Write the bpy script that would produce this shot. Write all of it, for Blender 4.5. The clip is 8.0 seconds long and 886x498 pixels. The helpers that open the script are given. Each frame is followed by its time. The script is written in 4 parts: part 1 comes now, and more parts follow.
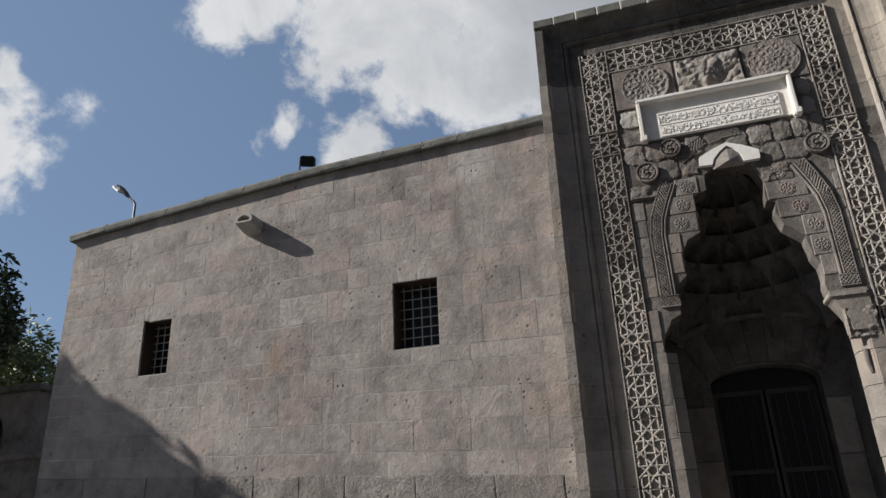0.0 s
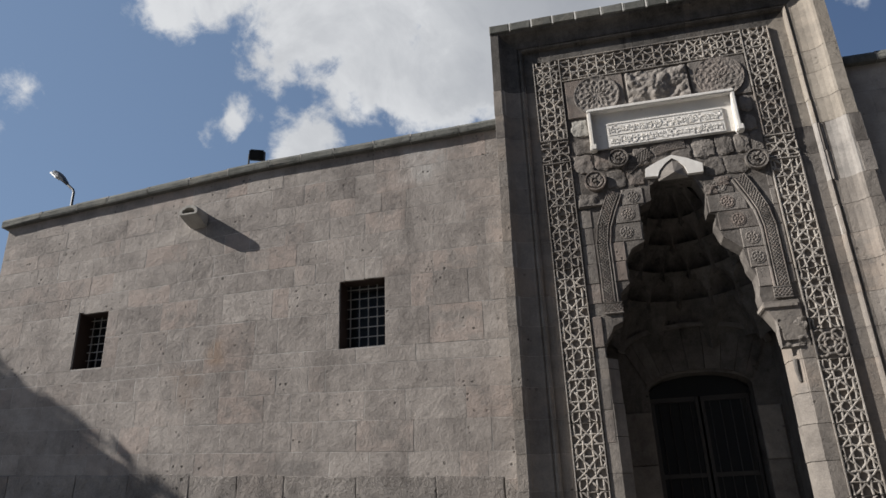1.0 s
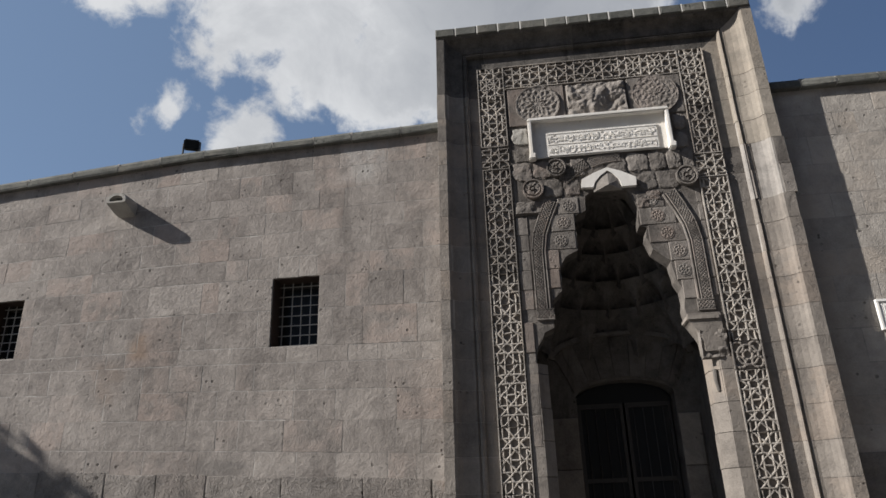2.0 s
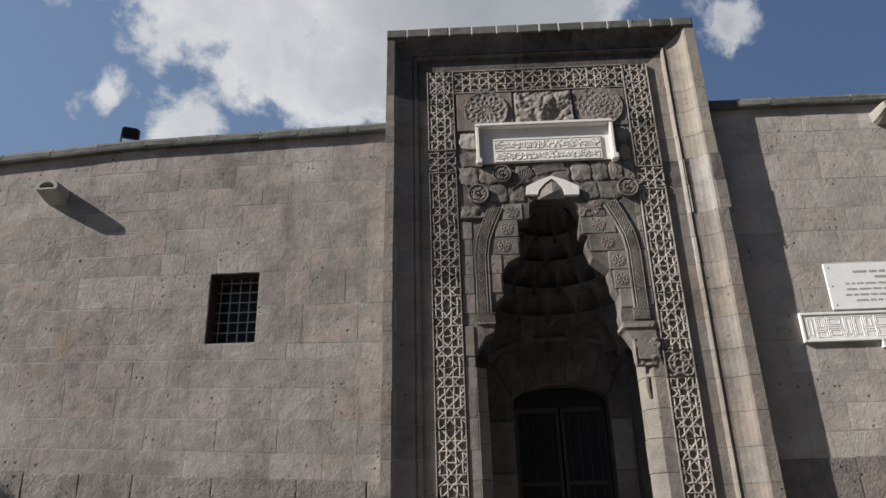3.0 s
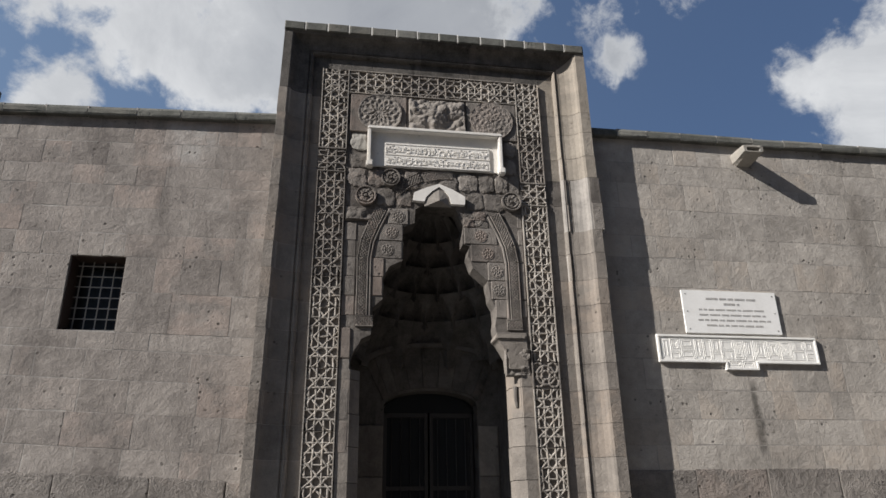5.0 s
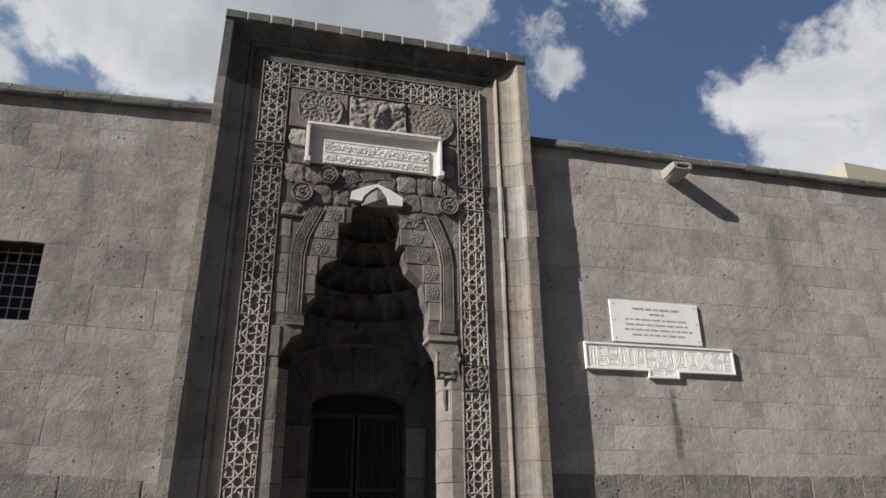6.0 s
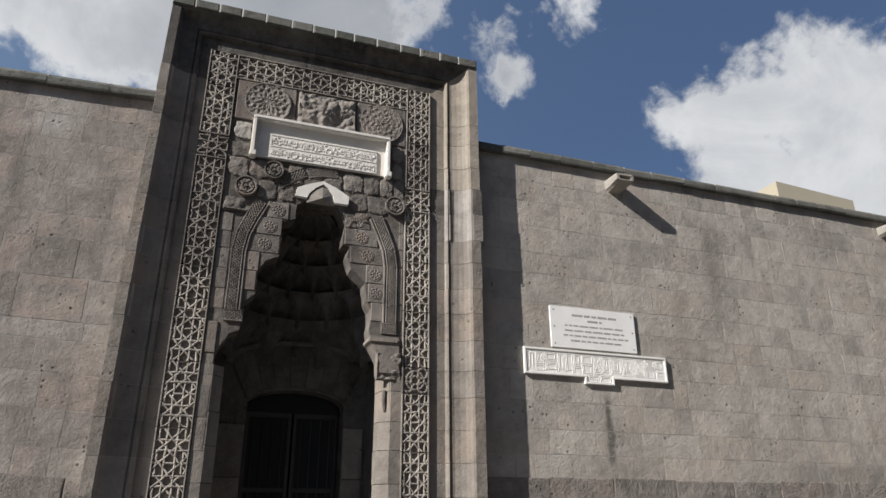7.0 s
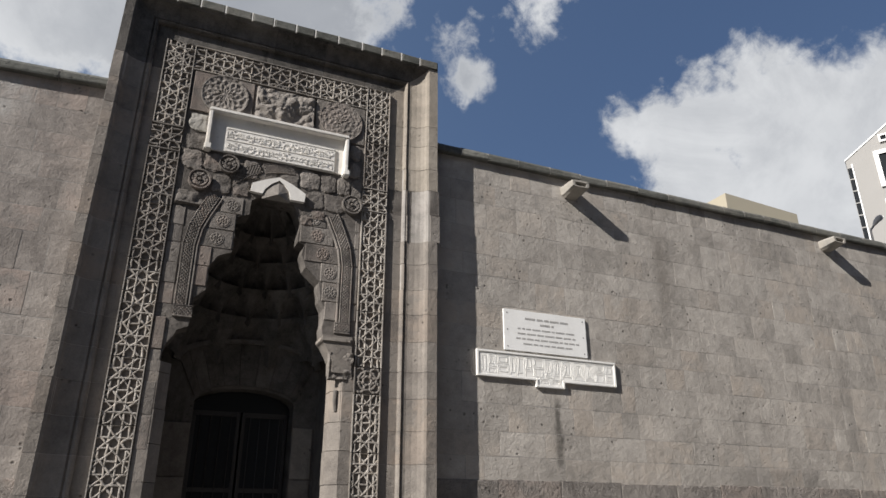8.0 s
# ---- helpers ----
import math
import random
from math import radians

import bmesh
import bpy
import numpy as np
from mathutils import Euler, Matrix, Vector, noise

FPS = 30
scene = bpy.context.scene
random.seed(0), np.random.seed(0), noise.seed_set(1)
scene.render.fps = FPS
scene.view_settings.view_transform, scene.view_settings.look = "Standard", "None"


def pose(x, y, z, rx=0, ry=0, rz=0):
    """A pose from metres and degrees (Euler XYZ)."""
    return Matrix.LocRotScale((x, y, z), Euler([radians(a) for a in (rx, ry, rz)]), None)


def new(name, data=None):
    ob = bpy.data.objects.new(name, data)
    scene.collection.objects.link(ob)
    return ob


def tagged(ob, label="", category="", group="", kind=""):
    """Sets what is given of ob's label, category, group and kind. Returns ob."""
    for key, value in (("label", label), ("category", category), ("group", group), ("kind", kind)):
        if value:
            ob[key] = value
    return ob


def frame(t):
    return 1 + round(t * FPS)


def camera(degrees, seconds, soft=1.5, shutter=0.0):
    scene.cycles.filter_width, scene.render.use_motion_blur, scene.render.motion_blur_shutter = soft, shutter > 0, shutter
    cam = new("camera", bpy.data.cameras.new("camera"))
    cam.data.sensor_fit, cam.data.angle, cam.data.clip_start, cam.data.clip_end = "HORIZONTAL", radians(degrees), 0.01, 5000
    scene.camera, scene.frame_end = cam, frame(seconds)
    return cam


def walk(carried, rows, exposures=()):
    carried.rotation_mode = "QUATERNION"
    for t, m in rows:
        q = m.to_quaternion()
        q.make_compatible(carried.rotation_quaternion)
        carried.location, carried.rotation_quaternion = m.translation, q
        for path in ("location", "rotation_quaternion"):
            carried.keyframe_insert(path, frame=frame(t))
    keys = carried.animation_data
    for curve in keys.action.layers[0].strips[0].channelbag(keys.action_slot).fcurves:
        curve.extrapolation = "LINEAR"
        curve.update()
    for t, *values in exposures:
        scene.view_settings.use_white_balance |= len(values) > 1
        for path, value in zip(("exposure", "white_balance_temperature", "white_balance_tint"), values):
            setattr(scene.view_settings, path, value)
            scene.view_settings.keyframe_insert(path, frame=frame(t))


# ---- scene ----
# The camera pans on a tripod at eye height in front of the portal.
EYE = 1.6
cam = camera(65.2, 8.0, soft=1.5)
PATH = [
    (0.0, 16.384, 21.716, -2.602),
    (0.5, 14.327, 21.661, -2.444),
    (1.0, 11.853, 21.618, -2.292),
    (1.5, 9.059, 21.586, -2.114),
    (3.0, 1.253, 21.605, -1.692),
    (3.5, -0.864, 21.614, -1.574),
    (4.0, -3.338, 21.617, -1.391),
    (4.5, -6.129, 21.635, -1.153),
    (6.0, -14.835, 21.734, -0.617),
    (6.5, -17.273, 21.785, -0.439),
    (7.0, -19.768, 21.836, -0.243),
    (7.5, -21.908, 21.882, -0.148),
    (8.0, -23.678, 21.924, -0.037),
]
walk(cam, [(t, pose(0, 0, EYE, 0, 0, yaw) @ pose(0, 0, 0, 90 + pitch) @ pose(0, 0, 0, 0, 0, roll))
           for t, yaw, pitch, roll in PATH])
scene.view_settings.exposure = 0.57

# ------------------------------------------------------------------ sun and sky
SUN_WAY = Vector((2.8, 1.0, -1.85)).normalized()      # the way the sunlight travels
sun = new("sun", bpy.data.lights.new("sun", "SUN"))
sun.data.energy, sun.data.angle, sun.data.color = 5.0, radians(0.5), (1.0, 0.955, 0.90)
sun.matrix_world = Matrix.Translation((-40, -20, 40)) @ SUN_WAY.to_track_quat("-Z", "Y").to_matrix().to_4x4()

world = bpy.data.worlds.new("sky")
world.use_nodes = True
scene.world = world


class Nodes:
    """Short forms for building a node tree."""

    def __init__(self, tree):
        self.t = tree

    def node(self, kind):
        return self.t.nodes.new(kind)

    def link(self, a, b):
        self.t.links.new(a, b)

    def math(self, op, a, b=0.0, c=None, clamp=False):
        n = self.node("ShaderNodeMath")
        n.operation, n.use_clamp = op, clamp
        for i, v in enumerate((a, b, c)):
            if v is None:
                continue
            if isinstance(v, (int, float)):
                n.inputs[i].default_value = v
            else:
                self.link(v, n.inputs[i])
        return n.outputs[0]

    def mix(self, fac, a, b, blend="MIX"):
        n = self.node("ShaderNodeMix")
        n.data_type, n.blend_type = "RGBA", blend
        for i, v in ((0, fac), (6, a), (7, b)):
            if isinstance(v, (int, float)):
                n.inputs[i].default_value = v
            elif isinstance(v, tuple):
                n.inputs[i].default_value = (*v, 1.0)
            else:
                self.link(v, n.inputs[i])
        return n.outputs[2]

    def ramp(self, v, lo, hi, a=0.0, b=1.0):
        n = self.node("ShaderNodeMapRange")
        n.interpolation_type = "SMOOTHSTEP"
        self.link(v, n.inputs[0])
        for i, x in enumerate((lo, hi, a, b)):
            n.inputs[i + 1].default_value = x
        return n.outputs[0]

    def noise(self, vec, scale, detail=4.0, rough=0.55, distort=0.0):
        n = self.node("ShaderNodeTexNoise")
        self.link(vec, n.inputs["Vector"])
        n.inputs["Scale"].default_value, n.inputs["Detail"].default_value = scale, detail
        n.inputs["Roughness"].default_value, n.inputs["Distortion"].default_value = rough, distort
        return n.outputs["Fac"]


def build_sky():
    g = Nodes(world.node_tree)
    out = world.node_tree.nodes["World Output"]
    back = world.node_tree.nodes["Background"]
    sky = g.node("ShaderNodeTexSky")
    sky.sky_type, sky.sun_disc = "NISHITA", False
    sky.sun_elevation = math.asin(-SUN_WAY.z)
    sky.sun_rotation = math.atan2(-SUN_WAY.x, -SUN_WAY.y)
    sky.air_density, sky.dust_density, sky.ozone_density = 1.0, 0.7, 2.6
    vec = g.node("ShaderNodeTexCoord").outputs["Generated"]
    # cumulus clouds: centre, radius, weight
    clouds = [
        ((-0.436, 0.735, 0.519), 0.040, 0.6), ((-0.36, 0.79, 0.496), 0.060, 1.0), ((-0.73, 0.52, 0.455), 0.085, 1.0), ((-0.70, 0.50, 0.52), 0.045, 0.6), ((-0.69, 0.575, 0.445), 0.04, 0.6),
        ((-0.632, 0.585, 0.508), 0.022, 0.24), ((-0.47, 0.625, 0.622), 0.060, 0.8), ((-0.42, 0.62, 0.66), 0.085, 1.0), ((-0.33, 0.70, 0.63), 0.10, 1.3),
        ((-0.25, 0.765, 0.595), 0.085, 1.3), ((-0.19, 0.80, 0.57), 0.075, 1.4), ((-0.13, 0.79, 0.60), 0.11, 1.6), ((-0.24, 0.70, 0.67), 0.15, 1.6), ((-0.07, 0.81, 0.58), 0.10, 1.5), ((-0.08, 0.74, 0.66), 0.16, 1.8),
        ((0.04, 0.76, 0.65), 0.17, 1.8), ((0.15, 0.74, 0.66), 0.12, 1.1), ((0.24, 0.71, 0.66), 0.085, 0.7), ((-0.02, 0.84, 0.54), 0.08, 1.2),
        ((0.358, 0.728, 0.587), 0.042, 0.8), ((0.33, 0.71, 0.625), 0.05, 0.3), ((0.42, 0.63, 0.65), 0.04, 0.35), ((0.555, 0.653, 0.515), 0.045, 0.8), ((0.60, 0.62, 0.505), 0.06, 1.0), ((0.648, 0.575, 0.50), 0.085, 1.4),
        ((0.70, 0.53, 0.475), 0.13, 1.7), ((0.66, 0.62, 0.43), 0.10, 1.5), ((0.76, 0.47, 0.45), 0.14, 1.6),
        ((0.76, 0.54, 0.36), 0.15, 1.4),
    ]
    best = None
    for c, r, w in clouds:
        d = g.node("ShaderNodeVectorMath")
        d.operation = "DISTANCE"
        g.link(vec, d.inputs[0])
        d.inputs[1].default_value = c
        m = g.math("MULTIPLY_ADD", d.outputs["Value"], -w / r, w)
        best = m if best is None else g.math("MAXIMUM", best, m)
    puff = g.noise(vec, 10.0, 12.0, 0.6, 0.2)
    fine = g.noise(vec, 34.0, 8.0, 0.62, 0.4)
    body = g.math("MULTIPLY_ADD", g.math("SUBTRACT", puff, 0.5), 2.3, best)
    body = g.math("MULTIPLY_ADD", g.math("SUBTRACT", fine, 0.5), 0.9, body)
    cover = g.ramp(body, 0.06, 0.62)
    shade = g.noise(vec, 6.0, 8.0, 0.62, 0.5)
    tone = g.math("MULTIPLY", g.ramp(shade, 0.36, 0.60, 0.72, 1.0), g.ramp(body, 0.5, 1.8, 1.0, 0.85))
    side = g.node("ShaderNodeSeparateXYZ")              # the cloud bank is in its own shade away from the sun, overhead
    g.link(vec, side.inputs[0])
    thick = g.math("MULTIPLY", g.ramp(side.outputs["X"], -0.28, 0.02), g.ramp(side.outputs["X"], 0.45, 0.30))
    thick = g.math("MULTIPLY", thick, g.ramp(body, 0.25, 0.9))
    tone = g.math("MULTIPLY", tone, g.math("MULTIPLY_ADD", thick, -0.62, 1.0))
    white = g.mix(tone, (2.9, 3.2, 3.8), (9.4, 9.6, 9.9))
    veil = g.mix(g.ramp(side.outputs["X"], -0.7, 0.65), (3.3, 4.8, 7.4), (1.0, 1.7, 3.5))   # a thin veil in the air, brighter towards the sun
    blue = g.mix(0.5, sky.outputs[0], veil)
    g.link(g.mix(cover, blue, white), back.inputs["Color"])
    back.inputs["Strength"].default_value = 0.051
    g.link(back.outputs[0], out.inputs["Surface"])


build_sky()


# ------------------------------------------------------------------ materials
def material(name):
    m = bpy.data.materials.new(name)
    m.use_nodes = True
    g = Nodes(m.node_tree)
    return m, g, m.node_tree.nodes["Principled BSDF"]


def stone(name, dark, light, warm, pits=0.5, relief=0.006, rough=0.92, spread=0.3, stain=0.5, streaks=()):
    """Weathered tuff: a tone for each block, blotches that run over the joints, grain, pits, chips and streaks."""
    m, g, bsdf = material(name)
    where = g.node("ShaderNodeNewGeometry").outputs["Position"]
    rnd = g.node("ShaderNodeObjectInfo").outputs["Random"]
    isle = g.node("ShaderNodeNewGeometry").outputs["Random Per Island"]
    pick = g.math("FRACT", g.math("ADD", rnd, isle))
    shift = g.node("ShaderNodeVectorMath")
    g.link(where, shift.inputs[0])
    g.link(g.math("MULTIPLY", pick, 37.0), shift.inputs[1])
    vec = shift.outputs[0]
    blotch = g.noise(where, 0.8, 6.0, 0.62, 0.3)
    patch = g.noise(where, 3.1, 5.0, 0.68, 0.2)
    cloud = g.noise(vec, 5.0, 6.0, 0.7)
    grain = g.noise(vec, 45.0, 5.0, 0.75)
    rub = g.noise(vec, 15.0, 5.0, 0.7, 0.6)
    tone = g.math("MULTIPLY", g.math("SUBTRACT", pick, 0.5), spread)
    tone = g.math("MULTIPLY_ADD", g.math("SUBTRACT", blotch, 0.5), 1.1, tone)
    tone = g.math("MULTIPLY_ADD", g.math("SUBTRACT", patch, 0.5), 1.25, tone)
    tone = g.math("MULTIPLY_ADD", g.math("SUBTRACT", cloud, 0.5), 0.7, tone)
    tone = g.math("MULTIPLY_ADD", g.math("SUBTRACT", grain, 0.5), 0.8, tone)
    tone = g.math("ADD", tone, 0.5, clamp=True)
    col = g.mix(tone, dark, light)
    hue = g.math("FRACT", g.math("MULTIPLY", pick, 7.31))
    hue = g.math("MULTIPLY", g.ramp(hue, 0.5, 1.0, 0.0, 0.5), g.ramp(patch, 0.35, 0.6))
    col = g.mix(hue, col, warm)
    # dark stains that run down the face
    run = g.node("ShaderNodeMapping")
    run.inputs["Scale"].default_value = (2.2, 2.2, 0.3)
    g.link(where, run.inputs[0])
    wet = g.ramp(g.noise(run.outputs[0], 1.5, 6.0, 0.65, 0.4), 0.54, 0.78)
    col = g.mix(g.math("MULTIPLY", wet, stain), col, tuple(0.5 * c for c in dark))
    # single stains: place along the wall, half width, foot, head, strength, colour
    split = g.node("ShaderNodeSeparateXYZ")
    g.link(where, split.inputs[0])
    for x, half, foot, head, strength, colour in streaks:
        wob = g.math("MULTIPLY_ADD", g.math("SUBTRACT", patch, 0.5), 2.2 * half, split.outputs["X"])
        across = g.ramp(g.math("ABSOLUTE", g.math("SUBTRACT", wob, x)), half, half * 0.2)
        up = g.math("MULTIPLY", g.ramp(split.outputs["Z"], foot, foot + 0.25 * (head - foot)), g.ramp(split.outputs["Z"], head, head - 0.25 * (head - foot)))
        mask = g.math("MULTIPLY", g.math("MULTIPLY", across, up), g.ramp(cloud, 0.25, 0.6, 0.4 * strength, strength))
        col = g.mix(mask, col, colour)
    cell = g.node("ShaderNodeTexVoronoi")
    g.link(vec, cell.inputs["Vector"])
    cell.inputs["Scale"].default_value = 9.0
    few = g.ramp(g.noise(where, 2.3, 4.0), 0.50, 0.66)
    hole = g.math("MULTIPLY", g.ramp(g.math("MULTIPLY_ADD", g.math("SUBTRACT", rub, 0.5), 0.35, cell.outputs["Distance"]), 0.23, 0.10), few)
    col = g.mix(g.math("MULTIPLY", hole, pits), col, tuple(0.35 * c for c in dark))
    g.link(col, bsdf.inputs["Base Color"])
    bsdf.inputs["Roughness"].default_value = rough
    bsdf.inputs["Specular IOR Level"].default_value = 0.2
    height = g.math("MULTIPLY_ADD", cloud, 1.5, g.math("MULTIPLY", grain, 0.45))
    height = g.math("MULTIPLY_ADD", rub, 0.5, height)
    height = g.math("MULTIPLY_ADD", patch, 1.2, height)
    height = g.math("MULTIPLY_ADD", hole, -1.0 * pits, height)
    bump = g.node("ShaderNodeBump")
    bump.inputs["Strength"].default_value, bump.inputs["Distance"].default_value = 0.9, relief
    g.link(height, bump.inputs["Height"])
    g.link(bump.outputs[0], bsdf.inputs["Normal"])
    return m


def plain(name, color, rough=0.6, metal=0.0, vary=0.25, scale=14.0, relief=0.002):
    """A painted, metal or plastered surface with some wear."""
    m, g, bsdf = material(name)
    where = g.node("ShaderNodeNewGeometry").outputs["Position"]
    n1, n2 = g.noise(where, scale, 4.0), g.noise(where, scale * 7, 3.0)
    both = g.math("MULTIPLY_ADD", n2, 0.4, g.math("MULTIPLY", n1, 0.6))
    g.link(g.mix(both, tuple(c * (1 - vary) for c in color), tuple(min(1, c * (1 + vary)) for c in color)), bsdf.inputs["Base Color"])
    g.link(g.math("MULTIPLY_ADD", n1, 0.2, rough - 0.1), bsdf.inputs["Roughness"])
    bsdf.inputs["Metallic"].default_value = metal
    bump = g.node("ShaderNodeBump")
    bump.inputs["Strength"].default_value, bump.inputs["Distance"].default_value = 0.4, relief
    g.link(both, bump.inputs["Height"])
    g.link(bump.outputs[0], bsdf.inputs["Normal"])
    return m


M_WALL = stone("wall_tuff", (0.145, 0.129, 0.118), (0.362, 0.328, 0.297), (0.321, 0.253, 0.217), relief=0.011, spread=0.3, pits=0.9, stain=0.4,
               streaks=((-5.45, 0.22, 3.85, 4.35, 0.6, (0.24, 0.17, 0.12)), (-5.9, 0.35, 3.2, 4.0, 0.4, (0.22, 0.165, 0.13)), (-2.2, 0.5, 6.4, 7.2, 0.45, (0.44, 0.43, 0.41)),
                        (-4.2, 0.8, 2.0, 2.55, 0.5, (0.10, 0.095, 0.09))))
# Warmer, paler tuff, lightened further to stand in for stronger sun on this wall.
M_WALL_EAST = stone("lightened_wall_tuff", (0.235, 0.217, 0.196), (0.46, 0.425, 0.385), (0.38, 0.32, 0.265), relief=0.011, spread=0.42, pits=0.9, stain=0.25,
                    streaks=((5.98, 0.10, 2.3, 3.6, 0.8, (0.06, 0.056, 0.05)), (12.6, 0.25, 2.4, 5.2, 0.4, (0.12, 0.11, 0.1)), (8.4, 0.22, 4.9, 6.9, 0.5, (0.12, 0.105, 0.09)), (7.6, 0.3, 3.9, 5.6, 0.3, (0.16, 0.14, 0.12)), (10.5, 1.6, 2.0, 2.6, 0.4, (0.10, 0.095, 0.09))))
M_SPALL = stone("spalled_tuff", (0.155, 0.139, 0.127), (0.383, 0.348, 0.316), (0.331, 0.263, 0.222), relief=0.014, spread=0.3, pits=0.9)
M_PLINTH = stone("rough_plinth_tuff", (0.124, 0.112, 0.103), (0.321, 0.293, 0.265), (0.269, 0.218, 0.188), pits=0.9, relief=0.035, spread=0.35)
M_MORTAR = stone("mortar", (0.17, 0.158, 0.147), (0.42, 0.395, 0.365), (0.36, 0.33, 0.3), pits=0.1, relief=0.008)
M_PORTAL = stone("portal_tuff", (0.115, 0.103, 0.093), (0.285, 0.256, 0.226), (0.26, 0.21, 0.17), stain=0.5, relief=0.011, spread=0.32, pits=0.8)
M_PORTAL_PALE = stone("pale_portal_tuff", (0.19, 0.168, 0.142), (0.37, 0.33, 0.28), (0.35, 0.285, 0.22), stain=0.35, relief=0.010, spread=0.2, pits=0.5)
M_CARVED = stone("carved_tuff", (0.17, 0.154, 0.139), (0.43, 0.396, 0.355), (0.34, 0.29, 0.235), pits=0.5, relief=0.009, spread=0.45, stain=0.5)
M_CARVED_DARK = stone("dark_carved_tuff", (0.103, 0.093, 0.085), (0.279, 0.253, 0.227), (0.228, 0.189, 0.159), pits=0.3, relief=0.006, spread=0.15)
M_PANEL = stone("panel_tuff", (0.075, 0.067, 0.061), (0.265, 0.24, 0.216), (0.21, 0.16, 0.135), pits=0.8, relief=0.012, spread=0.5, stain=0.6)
# Soot on the lintel and west jamb; in the niche its darkness is painted shade.
M_SOOT_SHADE = stone("sooty_shaded_tuff", (0.03, 0.028, 0.026), (0.17, 0.156, 0.142), (0.13, 0.11, 0.095), pits=0.6, relief=0.012, stain=0.8)
M_COPING = stone("coping_stone", (0.06, 0.062, 0.055), (0.19, 0.188, 0.17), (0.17, 0.155, 0.13), pits=0.6, relief=0.014)
M_SPOUT = stone("pale_spout_stone", (0.22, 0.21, 0.19), (0.42, 0.40, 0.365), (0.34, 0.30, 0.25), pits=0.3, spread=0.2, stain=0.3)
M_LIME = plain("lime_mortar", (0.62, 0.6, 0.56), 0.9, vary=0.15)
M_MARBLE = stone("white_marble", (0.56, 0.535, 0.50), (0.80, 0.775, 0.73), (0.66, 0.60, 0.51), pits=0.25, relief=0.003, spread=0.12, stain=0.35, rough=0.6)
M_KUFIC = stone("carved_plaque_marble", (0.74, 0.73, 0.70), (0.88, 0.87, 0.84), (0.80, 0.77, 0.71), pits=0.05, relief=0.002, spread=0.06, stain=0.15, rough=0.5)
M_PLAQUE = stone("plaque_marble", (0.74, 0.735, 0.72), (0.88, 0.875, 0.86), (0.80, 0.78, 0.74), pits=0.0, relief=0.001, spread=0.05, stain=0.15, rough=0.35)
M_INK = plain("faded_lettering", (0.33, 0.32, 0.31), 0.7)
M_IRON = plain("dark_iron", (0.10, 0.095, 0.09), 0.55, 0.6)
M_GRILLE = plain("weathered_iron", (0.36, 0.35, 0.33), 0.6, 0.2)
M_DARKWOOD = plain("dark_door_paint", (0.028, 0.026, 0.025), 0.45)
M_LINING = plain("brown_stained_wood", (0.05, 0.032, 0.024), 0.6)
M_BLACK = plain("black_lamp_housing", (0.03, 0.03, 0.032), 0.5)
M_LAMPDARK = plain("dark_lamp_housing", (0.07, 0.07, 0.072), 0.35, 0.3)
M_CREAM = plain("cream_render", (0.36, 0.32, 0.24), 0.9, vary=0.1, scale=1.0)
M_GREYWALL = plain("grey_cladding", (0.26, 0.25, 0.235), 0.7, vary=0.08, scale=1.0)
M_WHITE = plain("white_frame_paint", (0.75, 0.75, 0.74), 0.5, vary=0.05)
M_BARK = plain("bark", (0.12, 0.095, 0.07), 0.95, vary=0.5, scale=9.0, relief=0.02)
M_PAVE = stone("paving_stone", (0.12, 0.113, 0.105), (0.24, 0.228, 0.212), (0.21, 0.19, 0.17), relief=0.006)
M_ROOF = plain("roof_gravel", (0.2, 0.19, 0.18), 0.95)
M_INSIDE = plain("unlit_plaster", (0.12, 0.11, 0.10), 0.95)


def leaf_material(name, a, b):
    m, g, bsdf = material(name)
    isle = g.node("ShaderNodeNewGeometry").outputs["Random Per Island"]
    g.link(g.mix(isle, a, b), bsdf.inputs["Base Color"])
    bsdf.inputs["Roughness"].default_value = 0.55
    bsdf.inputs["Transmission Weight"].default_value = 0.0
    return m


# Darker copy of the chestnut leaf that puts the tree's shade into colour.
M_LEAF_SHADE = leaf_material("chestnut_leaf_shaded", (0.025, 0.042, 0.014), (0.05, 0.07, 0.022))
M_LEAF = leaf_material("chestnut_leaf", (0.03, 0.055, 0.016), (0.075, 0.11, 0.03))
M_LEAF_LIGHT = leaf_material("pale_leaf", (0.07, 0.10, 0.03), (0.14, 0.17, 0.06))


def glass_material():
    m, g, bsdf = material("dark_glass")
    bsdf.inputs["Base Color"].default_value = (0.02, 0.022, 0.024, 1)
    bsdf.inputs["Roughness"].default_value = 0.12
    bsdf.inputs["Specular IOR Level"].default_value = 0.12
    return m


M_GLASS = glass_material()


# ------------------------------------------------------------------ mesh helpers
def mesh_of(name, bm, mat):
    me = bpy.data.meshes.new(name)
    bmesh.ops.recalc_face_normals(bm, faces=bm.faces[:])
    bm.to_mesh(me)
    bm.free()
    if mat:
        me.materials.append(mat)
    return me


def part(name, bm, mat, parent, label=""):
    ob = new(name, mesh_of(name, bm, mat))
    ob.parent = parent
    return tagged(ob, label)


def solid(name, bm, mat, label, category="", kind="", group=""):
    return tagged(new(name, mesh_of(name, bm, mat)), label, category, group, kind)


def thing(name, label, category="", kind="", group="", at=(0, 0, 0)):
    ob = new(name)
    ob.location = at
    ob.empty_display_size = 0.2
    return tagged(ob, label, category, group, kind)


